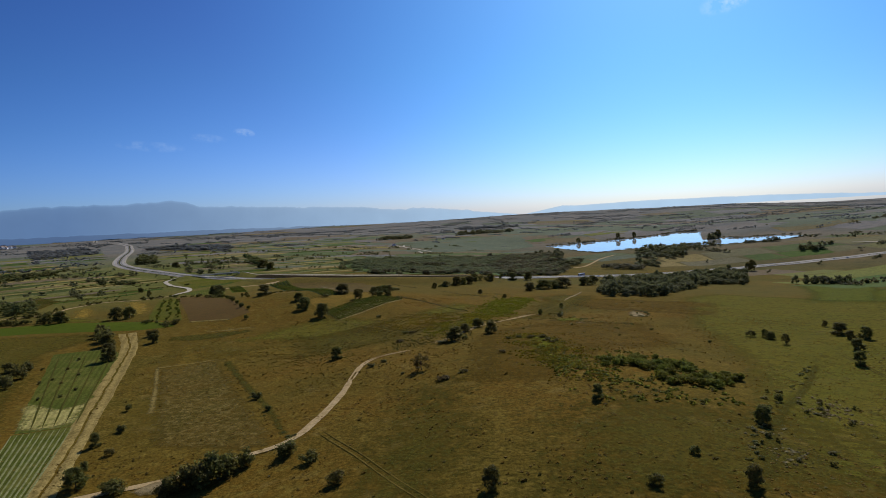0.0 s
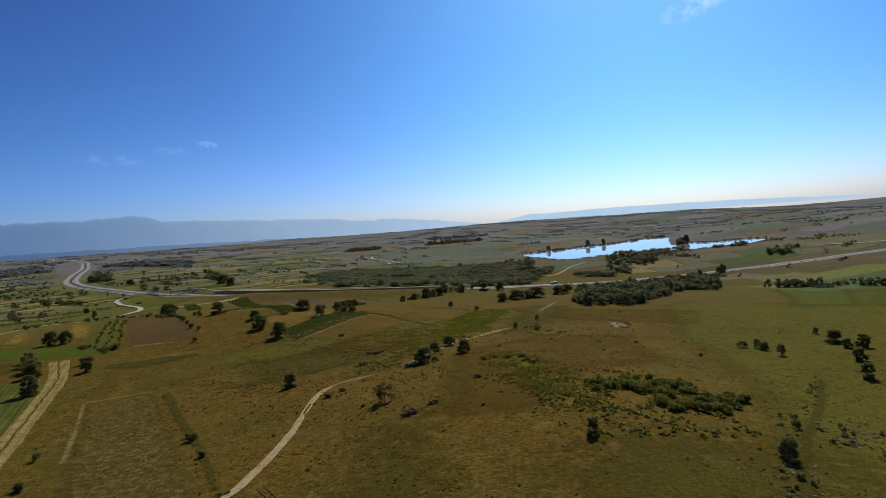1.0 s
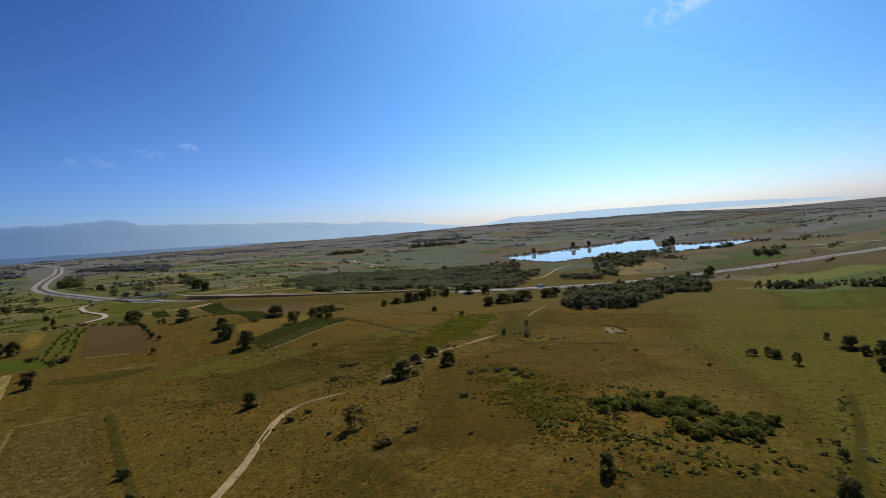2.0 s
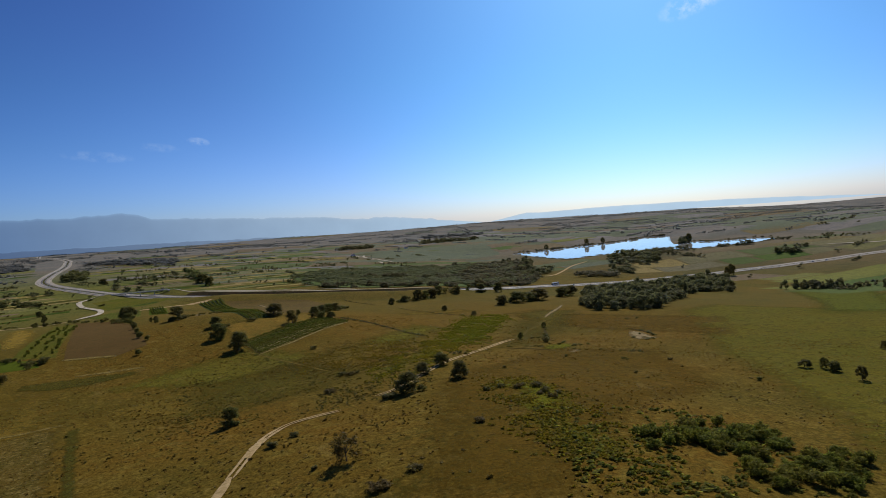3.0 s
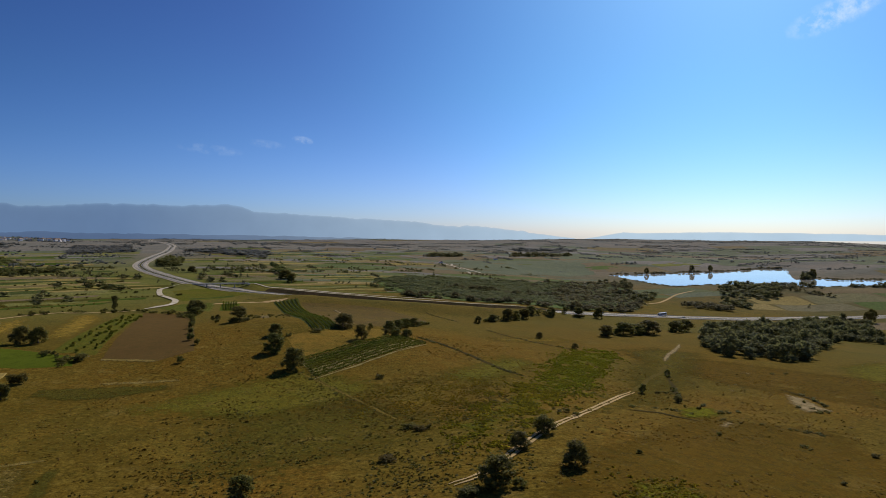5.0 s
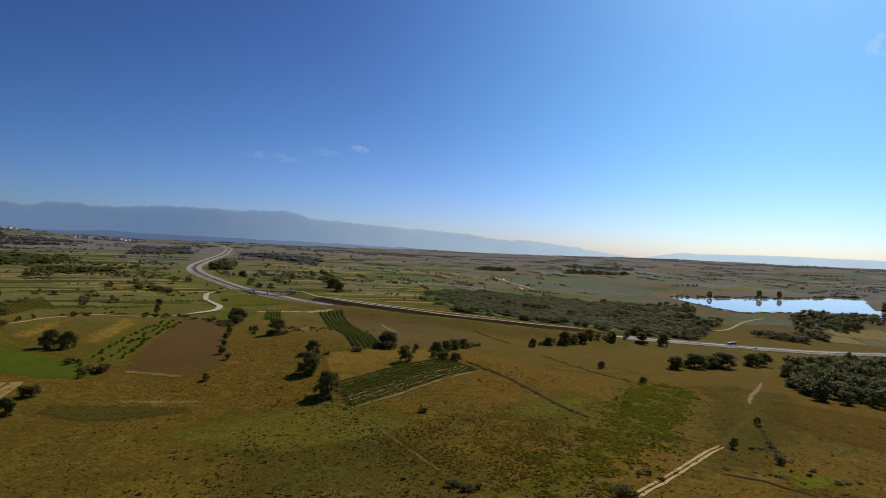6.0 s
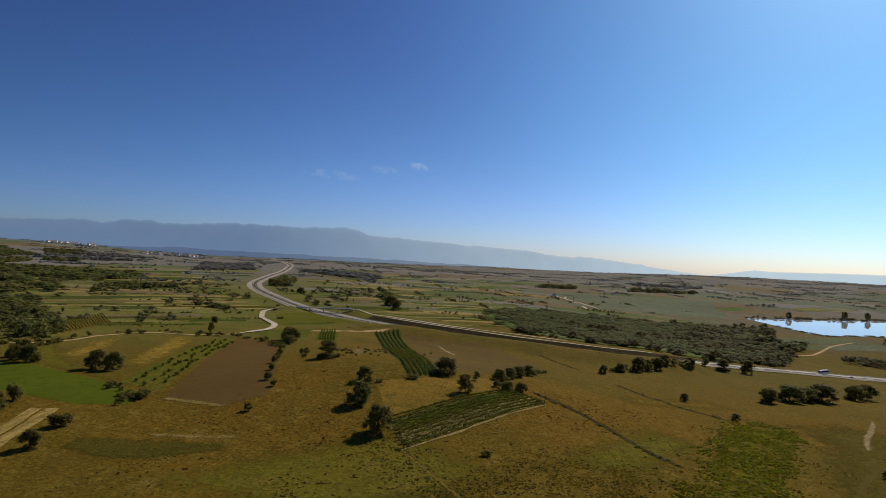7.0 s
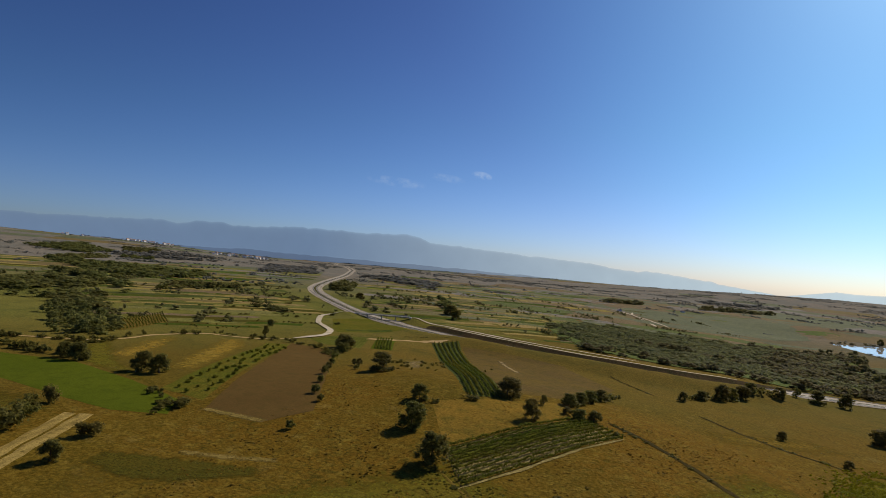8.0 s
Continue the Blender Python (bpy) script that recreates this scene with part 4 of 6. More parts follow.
def trunk_mesh(name, r, height, girth, limbs, reach):
    """A tapered, slightly bent trunk and its limbs, one mesh."""
    vs, fs = [], []

    def tube(a, b, ra, rb, bend, sides=7, seg=4):
        way = (b - a)
        side = way.orthogonal().normalized()
        other = way.normalized().cross(side)
        start = len(vs)
        for i in range(seg + 1):
            s = i / seg
            mid = a + way * s + bend * math.sin(s * math.pi)
            rad = ra + (rb - ra) * s
            if i == 0:
                rad *= 1.35
            for j in range(sides):
                k = 2 * math.pi * j / sides
                vs.append(tuple(mid + (side * math.cos(k) + other * math.sin(k)) * rad))
        for i in range(seg):
            for j in range(sides):
                p, q = start + i * sides + j, start + i * sides + (j + 1) % sides
                fs.append((p, q, q + sides, p + sides))
        fs.append(tuple(start + seg * sides + j for j in range(sides)))

    top = Vector((r.uniform(-0.03, 0.03), r.uniform(-0.03, 0.03), height))
    tube(Vector((0, 0, -0.03)), top, girth, girth * 0.4, Vector((r.uniform(-0.02, 0.02), r.uniform(-0.02, 0.02), 0)))
    for i in range(limbs):
        k = 6.28 * i / limbs + r.uniform(-0.4, 0.4)
        s = r.uniform(0.45, 0.9)
        tube(top * s, top * s + Vector((math.cos(k) * reach, math.sin(k) * reach, r.uniform(0.15, 0.35))), girth * 0.45, girth * 0.12,
             Vector((0, 0, 0.03)), 5, 3)
    return mesh_of(name, vs, fs, BARK, True)


TREES = {}
def tree_kind(kind, material, variants, count, per, leaf, low, size, limbs=5, girth=0.028, core=True):
    TREES[kind] = []
    for i in range(variants):
        r = random.Random(hash_of(kind) + i)
        vs, fs = leaf_cloud(r, crown_clumps(r, count, low, 0.41, 1.0, size, r.uniform(-0.06, 0.06)), per, leaf, core)
        TREES[kind].append((trunk_mesh("trunk", r, 0.62, girth, limbs, 0.24), mesh_of("crown", vs, fs, material)))


def hash_of(word):
    return sum((i + 1) * ord(c) for i, c in enumerate(word))


tree_kind("oak", OAK, 6, 50, 52, 0.048, 0.0, (0.095, 0.17))
tree_kind("slim", OAK, 4, 40, 52, 0.046, 0.12, (0.08, 0.15))
tree_kind("thin", GREY_LEAF, 2, 34, 44, 0.05, 0.12, (0.08, 0.13), 9, 0.022, False)
tree_kind("far", OAK, 4, 14, 26, 0.10, 0.08, (0.15, 0.24), 3)
planted = random.Random(11)


def tree(x, y, h, w, kind="oak", label="", group=""):
    trunk_me, crown_me = planted.choice(TREES[kind])
    ob = new("tree")
    ob.matrix_basis = Matrix.LocRotScale((x, y, gz(x, y) - 0.05), Euler((0, 0, planted.uniform(0, 6.28))), (w * 1.18, w * 1.18, h * (0.88 if kind == "oak" else 1.0)))
    part("trunk", trunk_me, ob)
    part("crown", crown_me, ob)
    return tagged(ob, label or "dark green broadleaf tree with a rounded crown", "tree", group)


SHRUBS = []
def shrub_kinds():
    for i in range(5):
        r = random.Random(500 + i)
        clumps = [(Vector((r.uniform(-0.33, 0.33), r.uniform(-0.33, 0.33), r.uniform(0.25, 0.72))), r.uniform(0.17, 0.27)) for _ in range(16)]
        SHRUBS.append([mesh_of("shrub", *leaf_cloud(r, clumps, 46, 0.076), m) for m in (OAK, BUSH, GREY_LEAF)])


shrub_kinds()


def shrub(x, y, h, w, tone=0, label="", group=""):
    ob = new("shrub", planted.choice(SHRUBS)[tone])
    ob.matrix_basis = Matrix.LocRotScale((x, y, gz(x, y) - 0.04 * h), Euler((0, 0, planted.uniform(0, 6.28))), (w, w * planted.uniform(0.8, 1.15), h * 1.02))
    return tagged(ob, label or "dense dark green shrub in the grass", "shrub", group)


def joined(name, places, material, label, category, seed):
    """Low growth too dense to count: x, y, height, width."""
    r = random.Random(seed)
    kinds = []
    for i in range(4):
        clumps = [(Vector((r.uniform(-0.33, 0.33), r.uniform(-0.33, 0.33), r.uniform(0.25, 0.72))), r.uniform(0.17, 0.27)) for _ in range(8)]
        v, f = leaf_cloud(r, clumps, 14, 0.16)
        kinds.append((np.array(v), f))
    zs = ground_z(np.array([p[0] for p in places]), np.array([p[1] for p in places]))
    all_v, all_f, base = [], [], 0
    for (x, y, h, w), z in zip(places, zs):
        v, f = r.choice(kinds)
        k = r.uniform(0, 6.28)
        c, s = math.cos(k) * w, math.sin(k) * w
        all_v.append(np.stack([v[:, 0] * c - v[:, 1] * s + x, v[:, 0] * s + v[:, 1] * c + y, v[:, 2] * h * 1.02 + z - 0.04 * h], -1))
        all_f += [tuple(base + a for a in q) for q in f]
        base += len(v)
    return tagged(new(name, mesh_of(name, np.concatenate(all_v), all_f, material)), label, category, kind="stuff")


def along(line, n, r, off, high, wide):
    out = []
    for _ in range(n):
        k = r.random() * (len(line) - 1.001)
        a, b, f = line[int(k)], line[int(k) + 1], k - int(k)
        out.append((a[0] + (b[0] - a[0]) * f + r.gauss(0, off), a[1] + (b[1] - a[1]) * f + r.gauss(0, off), r.uniform(*high), r.uniform(*wide)))
    return out


# single trees: x, y, height, crown width, kind
for x, y, h, w, k, words in [
    (-44.8, 242.6, 5.2, 5.0, "oak", "lone round oak in the dry meadow"),
    (-9.3, 194.5, 5.0, 5.4, "thin", "half-bare old tree with grey-green leaves"),
    (2.3, 243.2, 6.0, 6.4, "oak", "broad dark oak beside the dirt road"),
    (7.5, 267.0, 3.9, 4.3, "oak", "small oak beside the dirt road"),
    (13.7, 281.0, 4.6, 5.2, "oak", "small round oak beside the dirt road"),
    (17.7, 254.2, 5.5, 4.9, "oak", "dark tree in the meadow by the road"),
    (-88.0, 376.5, 8.4, 8.4, "oak", "tall dark oak at the field corner"),
    (-97, 404.0, 6.0, 6.2, "oak", "mid-sized oak behind the tall one"),
    (-72.5, 354.5, 9.0, 8.2, "oak", "dark dense oak at the vineyard corner"),
    (-73.5, 434.0, 7.6, 10.6, "oak", "wide dark oak below the fallow field"),
    (-58.5, 408.5, 7.6, 5.8, "oak", "oak at the vineyard's upper edge"),
    (-52.5, 446.0, 5.0, 6.0, "oak", "tree in the hedge at the vineyard's corner"),
    (-49.5, 455.0, 5.2, 6.0, "oak", "dark oak in a short hedgerow"), (-47.0, 466.0, 5.6, 6.4, "oak", "dark oak in a short hedgerow"), (-43.5, 480.0, 5.4, 6.8, "oak", "dark oak in a short hedgerow"),
    (-45.5, 425.0, 4.2, 5.4, "oak", "low bushy tree above the vineyard"), (-40.5, 427.0, 4.4, 5.0, "oak", "low bushy tree above the vineyard"),
    (-59.8, 434.0, 3.8, 2.8, "slim", "small slim tree in the field"),
    (-130, 442.0, 8.6, 10.4, "oak", "broad spreading oak in the pasture"),
    (-199, 530.0, 9.0, 10.0, "oak", "tall dark tree at the field corner"), (-192, 521.0, 9.6, 10.5, "oak", "dark tree at the field corner"),
    (-189, 511.0, 6.0, 7.5, "oak", "small dark tree at the field corner"),
    (-147, 453.0, 3.6, 3.0, "slim", "small slim tree in the pasture"), (-151, 456.0, 3.0, 2.8, "slim", "small slim tree in the pasture"),
    (28.0, 498.0, 4.2, 3.9, "oak", "single small tree in the open meadow"),
    (44.5, 466.0, 3.2, 3.4, "oak", "single low tree in the open meadow"),
    (54.5, 357.0, 3.3, 2.9, "slim", "small tree in the meadow"),
    (75.2, 402.5, 2.6, 2.6, "slim", "low bushy tree in the meadow"), (63.3, 345.5, 2.3, 3.2, "slim", "low bushy tree in the meadow"),
    (74.5, 544.0, 8.2, 9.6, "oak", "oak at the edge of the meadow"), (89.5, 562.0, 9.8, 14.0, "oak", "large round oak below the motorway"),
    (100.5, 574.0, 8.6, 11.4, "oak", "round oak below the motorway"), (112.0, 584.0, 10.8, 14.6, "oak", "large round oak below the motorway"),
    (142.0, 624.0, 9.8, 12.4, "oak", "round oak near the motorway"), (153.0, 636.0, 10.4, 12.0, "oak", "round oak near the motorway"),
    (138, 279, 2.7, 4.4, "slim", "low tree in a loose row on the slope"), (143.5, 277, 3.8, 3.0, "slim", "small tree in a loose row on the slope"),
    (143.5, 272, 3.8, 4.2, "oak", "small oak in a loose row on the slope"), (142.5, 258, 4.5, 3.4, "slim", "small tree in a loose row on the slope"),
    (180.8, 281.4, 6.2, 7.6, "oak", "broad oak on the grassy slope"), (190, 308, 3.2, 3.2, "slim", "small tree on the grassy slope"),
    (177, 268, 4.4, 4.4, "oak", "small oak on the grassy slope"), (183, 268, 6.0, 6.0, "oak", "dark oak on the grassy slope"),
    (161.8, 240.6, 5.4, 5.2, "oak", "dark oak on the grassy slope"), (145.3, 215.4, 5.6, 4.4, "oak", "tall dark tree on the grassy slope"),
    (36.5, 151.3, 4.0, 3.2, "oak", "small round tree alone in the meadow"), (72.3, 141.7, 4.6, 4.0, "oak", "leaning dark tree in the meadow"),
    (6.2, 108.4, 4.3, 3.2, "oak", "small dark tree in the meadow"), (53, 107.5, 4.2, 3.2, "oak", "small dark slim tree in the meadow"),
    (-95.5, 161, 4.1, 3.0, "oak", "small round tree beside the straw strip"), (-84.5, 133.5, 5.0, 5.0, "oak", "dark bushy tree beside the straw strip"),
    (-170, 305, 7.0, 6.9, "oak", "dark oak at the end of the crop field"), (-152, 272, 8.8, 7.2, "oak", "dark oak between crop and straw"),
    (-149, 309, 5.4, 5.0, "oak", "small dark tree at the end of the strip"),
    (-213, 395, 8.6, 8.0, "oak", "pair of dark oaks at the crop field"), (-205, 396, 8.2, 8.4, "oak", "pair of dark oaks at the crop field"),
    (-250, 397, 8.4, 8.5, "oak", "dark oak beyond the green crop"), (-259, 398, 7.0, 7.0, "oak", "dark oak beyond the green crop"),
    (-258, 535, 6.8, 4.0, "slim", "dark cypress-like tree by the track"), (-287, 580, 5.2, 5.4, "oak", "small oak by the track"),
    (-10, 560, 5.8, 5.4, "oak", "small dark tree below the motorway"), (0.5, 582, 5.8, 6.4, "oak", "small dark tree below the motorway"),
    (11.5, 596, 10.0, 9.4, "oak", "dark tree in a loose line below the motorway"), (18, 606, 8.0, 8.0, "oak", "dark tree in a loose line below the motorway"),
    (24, 620, 9.0, 10.0, "oak", "dark tree in a loose line below the motorway"), (31, 642, 6.6, 8.0, "oak", "dark tree in a loose line below the motorway"),
    (48, 648, 7.6, 8.2, "oak", "dark tree in a loose line below the motorway"), (62, 674, 6.0, 5.4, "slim", "small tree beside the motorway"),
    (74, 672, 9.6, 10.4, "oak", "round tree beside the motorway"), (93, 688, 10.8, 9.2, "oak", "round tree beside the motorway"),
    (-407, 936, 9.2, 10.5, "oak", "round tree beyond the motorway"), (-260, 885, 13, 16, "oak", "broad tree group beyond the motorway"),
    (-236, 838, 12.2, 12, "oak", "broad tree beyond the motorway"),
]:
    tree(x, y, h, w, k, words)

# shrubs: x, y, height, width, tone
for x, y, h, w, tone in [
    (-173, 259, 1.3, 1.6, 0), (-158, 234, 1.1, 1.5, 0), (-143, 210, 1.2, 1.4, 0), (-168, 277, 1.4, 1.6, 0), (-150, 246, 1.4, 1.5, 0), (-137, 222, 1.2, 1.5, 0), (-149, 233, 1.0, 1.3, 0), (-137, 213, 1.2, 1.4, 0), (-156, 239, 1.1, 1.3, 0), (-161, 257, 1.3, 1.6, 0),
    (-2.6, 240.2, 1.6, 5.2, 0), (6.5, 242.5, 1.8, 2.4, 0), (-59.4, 126, 4.2, 5.5, 0), (-57.5, 129, 4.5, 5, 0), (-53.5, 126.5, 4.5, 5.5, 0), (-50.5, 131, 5, 5, 0), (-47.8, 135.5, 4, 4.5, 0), (-61, 124.5, 3, 4, 0), (-54.5, 130.5, 5.5, 5, 0), (-55.5, 127.2, 6.2, 6.3, 0), (-51.9, 129.5, 7.0, 6.9, 0), (-49.8, 133.5, 5.0, 4.4, 0),
    (-39, 138.3, 3.8, 5.4, 0), (-32.2, 132.5, 2.7, 4.0, 0), (-24.1, 119.5, 2.7, 4.1, 2), (-74, 129, 3.2, 5.8, 0), (-88, 142.9, 3.0, 2.4, 0), (-94.4, 171.8, 2.1, 3.3, 0),
    (-87.8, 153.7, 2.1, 2.4, 0), (-102.8, 192.7, 2.5, 2.5, 0), (47.6, 120.2, 1.8, 2.2, 0), (35.2, 107.1, 2.2, 2.8, 2), (88.3, 164, 2.5, 2.5, 0), (-167, 228, 6.0, 6.6, 0),
    (-173, 244, 5.8, 7.0, 0), (-178, 256, 5.0, 6.0, 0), (-186, 258, 5.0, 7.4, 0), (-62.6, 195, 2.6, 3.2, 0), (-54.3, 178.7, 1.8, 2.2, 0), (-50, 429, 3.2, 4.5, 0),
    (-147, 424, 4.0, 3.4, 0), (-131, 392, 3.6, 3.2, 0), (-117, 357, 3.0, 2.6, 0), (-124, 384, 2.8, 2.8, 0), (-139, 408, 3.0, 3.0, 0), (-153, 437, 3.6, 3.2, 0),
    (-162, 455, 3.4, 3.4, 0), (-172, 474, 3.6, 3.4, 0), (-180, 488, 4.0, 3.8, 0), (-158, 326, 4.2, 7.5, 2), (-190, 334, 6.0, 5.8, 0), (-187, 330, 4.4, 5.6, 0),
    (-179, 318, 7.6, 11, 0), (-194, 343, 6.2, 6.0, 0), (-160, 360, 3.2, 7.6, 0), (-163, 355, 1.8, 3.6, 0), (-32, 415, 1.9, 2.6, 0), (-81.5, 416, 2.0, 4.8, 0),
    (-91, 404, 1.5, 2.8, 0), (-142, 441, 2.4, 2.6, 0), (-39, 350, 1.6, 3.2, 2), (-20, 290, 1.5, 4.2, 2), (-17, 287, 1.4, 3.0, 2), (-28, 215, 1.4, 3.0, 0), (-24, 220, 1.0, 2.6, 0), (-15.5, 194, 0.8, 1.6, 0), (-2.4, 178.6, 1.3, 4.0, 2), (4, 183.4, 0.9, 3.6, 2), (-21, 262, 1.3, 4.0, 2),
    (33, 268, 0.9, 1.6, 0), (61, 300, 1.0, 1.6, 0), (75, 268, 0.9, 1.4, 0), (100, 300, 1.2, 2.0, 0), (112, 262, 1.3, 2.0, 0), (18, 205, 1.2, 2.5, 2), (23, 233, 1.2, 2.0, 2),
    (27, 235, 1.1, 2.4, 2), (31, 233, 1.4, 2.6, 2), (36, 234, 1.6, 3.0, 2), (37, 228, 1.5, 2.8, 2), (37.5, 222, 1.4, 2.6, 2), (33, 236, 1.0, 2.0, 2), (40, 226, 1.1, 2.2, 2), (35, 225, 1.0, 2.0, 2),
]:
    shrub(x, y, h, w, tone)

scrub = random.Random(91)
low = []
for x, y, n, sp in ((98, 165, 9, 5), (94, 152, 5, 3), (70, 130, 7, 4), (20, 300, 5, 5), (-20, 290, 5, 4), (62, 350, 6, 6), (-138, 505, 30, 14), (-128, 470, 16, 8), (112, 364, 4, 6), (-305, 545, 24, 14)):
    low += [(x + scrub.gauss(0, sp), y + scrub.gauss(0, sp * 1.3), scrub.uniform(0.6, 1.5), scrub.uniform(1.0, 2.6)) for _ in range(n)]
joined("scrub", low, GREY_LEAF, "low pale grey-green scrub on stony ground", "scrub", 92)
low = []
for line, n in (([(-36, 431), (-16, 411), (5, 377), (13, 367)], 34), ([(-4, 512), (24, 472), (41, 462)], 20), ([(-52, 610), (-24, 560)], 14), ([(-97, 262), (-60, 186), (-40, 148)], 7), ([(128, 217), (102, 181), (84, 159), (68, 136), (56, 112)], 44), ([(-68, 352), (-56, 336), (-43, 320)], 10), ([(44, 327), (58, 328), (71, 321)], 16), ([(77, 407), (69, 371), (64, 361)], 12), ([(106, 350), (118, 352), (124, 384)], 14), ([(88, 322), (93, 319), (99, 315)], 7), ([(-232, 600), (-200, 632), (-170, 645)], 26)):
    low += along(line, n, scrub, 0.7, (0.3, 0.8), (0.8, 1.8))
low += along([(74.5, 400), (71.2, 381), (68.1, 363.5), (64, 348)], 15, scrub, 0.7, (0.7, 1.5), (1.4, 2.6))
low += [(107, 356, 0.9, 2.2), (112.5, 352.5, 0.8, 1.8), (121, 383, 0.9, 2.4), (120.5, 372, 1.1, 2.4), (70.8, 343.5, 1.0, 2.6), (72.8, 333, 1.2, 3.0), (76, 335.5, 0.9, 2.2), (80.5, 339, 0.8, 2.6), (81, 322.8, 0.6, 1.6), (82.7, 301, 0.9, 2.0), (83.4, 299, 0.7, 1.4),
        (139.9, 438, 0.9, 2.4), (131.5, 433, 0.8, 2.4), (96, 320, 0.7, 1.8), (93.5, 321, 0.6, 1.6)]
joined("ditch_weeds", low, OAK, "low dark weeds along a ditch", "weeds", 93)

# the green thicket on the hill
hedge = random.Random(21)
count = 0
CLUSTERS = ([(45, 191), (56, 201), (70, 205), (80, 205), (78, 194), (73, 187), (61, 183), (53, 183), (47, 186)],
            [(55, 173), (64, 182), (67, 180), (79, 189), (88, 192), (90, 187), (82, 177), (75, 172), (61, 168), (55, 169)])
while count < 96:
    x, y = hedge.uniform(42, 92), hedge.uniform(164, 208)
    if not any(inside(np.array([x]), np.array([y]), ring)[0] for ring in CLUSTERS):
        continue
    shrub(x, y, hedge.uniform(1.4, 2.8), hedge.uniform(2.6, 4.4), 1, "sunlit green bush in a dense thicket", "thicket on the hill")
    count += 1


# ---- woods ----
def wood(name, ring, spacing, height, material, label, per=(9, 10), leaf=0.13, seed=1, wide=(1.15, 1.65), high=(0.7, 1.15), ragged=0.0):
    r = random.Random(seed)
    kinds = [leaf_cloud(random.Random(seed * 31 + i), crown_clumps(random.Random(seed * 17 + i), per[0], 0.05, 0.36, 1.0, (0.18, 0.28)), per[1], leaf, "light") for i in range(5)]
    kinds = [(np.array(v), np.array([f if len(f) == 4 else (*f, f[2]) for f in fs]), [len(f) for f in fs]) for v, fs in kinds]
    xs, ys = [p[0] for p in ring], [p[1] for p in ring]
    all_v, all_f, base = [], [], 0
    cells_x, cells_y = int((max(xs) - min(xs)) / spacing) + 1, int((max(ys) - min(ys)) / spacing) + 1
    px = np.array([min(xs) + (i + r.uniform(0, 1)) * spacing for i in range(cells_x) for j in range(cells_y)])
    py = np.array([min(ys) + (j + r.uniform(0, 1)) * spacing for i in range(cells_x) for j in range(cells_y)])
    ok = inside(px, py, ring) & np.array([r.random() > 0.12 for _ in px])
    px, py = px[ok], py[ok]
    away = to_line(px, py, HIGHWAY)[0] > 22
    px, py = px[away], py[away]
    if ragged:  # thins out unevenly towards its edge, with clearings
        d, _ = to_line(px, py, ring + ring[:1])
        drift = np.array([noise.noise(Vector((x / 26, y / 26, seed))) + 0.6 * noise.noise(Vector((x / 9, y / 9, seed))) for x, y in zip(px, py)])
        keep = np.minimum(1.0, d / ragged) + 0.9 * drift > 0.42
        px, py = px[keep], py[keep]
    pz = ground_z(px, py)
    for x, y, z in zip(px, py, pz):
        v, f, n = kinds[r.randrange(5)]
        h = height * r.uniform(*high) * (0.85 + 0.5 * noise.noise(Vector((x / 30, y / 30, seed))))
        w = spacing * r.uniform(*wide)
        k = r.uniform(0, 6.28)
        c, s = math.cos(k), math.sin(k)
        q = np.stack([(v[:, 0] * c - v[:, 1] * s) * w + x, (v[:, 0] * s + v[:, 1] * c) * w + y, v[:, 2] * h + z - 0.1], -1)
        all_v.append(q)
        all_f += [tuple(int(base + a) for a in row[:m]) for row, m in zip(f, n)]
        base += len(v)
    if not all_v:
        return None
    ob = new(name, mesh_of(name, np.concatenate(all_v), all_f, material))
    return tagged(ob, label, "wood", kind="stuff")


wood("plantation", [(-176, 961), (-155, 1077), (-32, 1154), (69, 1209), (247, 1322), (190, 943), (150, 820), (72, 757), (-20, 740), (-88, 757), (-131, 842)], 7.0, 5.2,
     PLANTATION, "grey-green plantation wood behind the motorway", (8, 10), 0.13, 3, (1.6, 2.3), (0.7, 1.0), 55)
drape("undergrowth", [(-165, 960), (-148, 1070), (-32, 1146), (69, 1200), (238, 1308), (184, 943), (145, 826), (70, 764), (-20, 748), (-84, 764), (-124, 842)], FIELD_C, 1.2, 12, "green undergrowth between plantation trees", wobble=4)
wood("wood", [(30, 860), (110, 850), (190, 950), (247, 1318), (150, 1260), (60, 1080)], 9.0, 7.6, FOREST, "taller darker trees inside the plantation", (9, 11), 0.12, 49, (1.3, 1.9), (0.6, 1.1), 70)
for i, ring in enumerate(([(-92, 752), (-22, 736), (72, 753), (152, 816), (194, 940), (178, 944), (138, 830), (68, 768), (-20, 751), (-86, 766)],
                          [(196, 945), (252, 1322), (236, 1316), (180, 948)], [(-60, 900), (40, 880), (70, 900), (10, 920), (-50, 925)], [(90, 1180), (230, 1290), (220, 1300), (80, 1200)])):
    wood("wood", ring, 9.0, 8.4, FOREST, "taller dark trees at the plantation's edge", (9, 14), 0.10, 50 + i, (1.2, 1.8), (0.55, 1.2), 5)
wood("wood", [(123, 516), (176, 660), (270, 790), (395, 925), (440, 960), (449, 906), (338, 690), (312, 710), (200, 522), (176, 488), (134, 480)], 9.0, 9.6, FOREST,
     "dark oak wood between meadow and motorway", (14, 24), 0.075, 4, (1.15, 1.6), (0.65, 1.3), 9)
wood("wood", [(-445, 512), (-450, 552), (-390, 532), (-314, 478), (-300, 455), (-298, 438), (-312, 426), (-362, 462)], 7.0, 7.6, THICKET, "dense dark thicket of broadleaf trees by the track", (10, 16), 0.10, 5, (1.1, 1.5), (0.5, 1.2), 26)
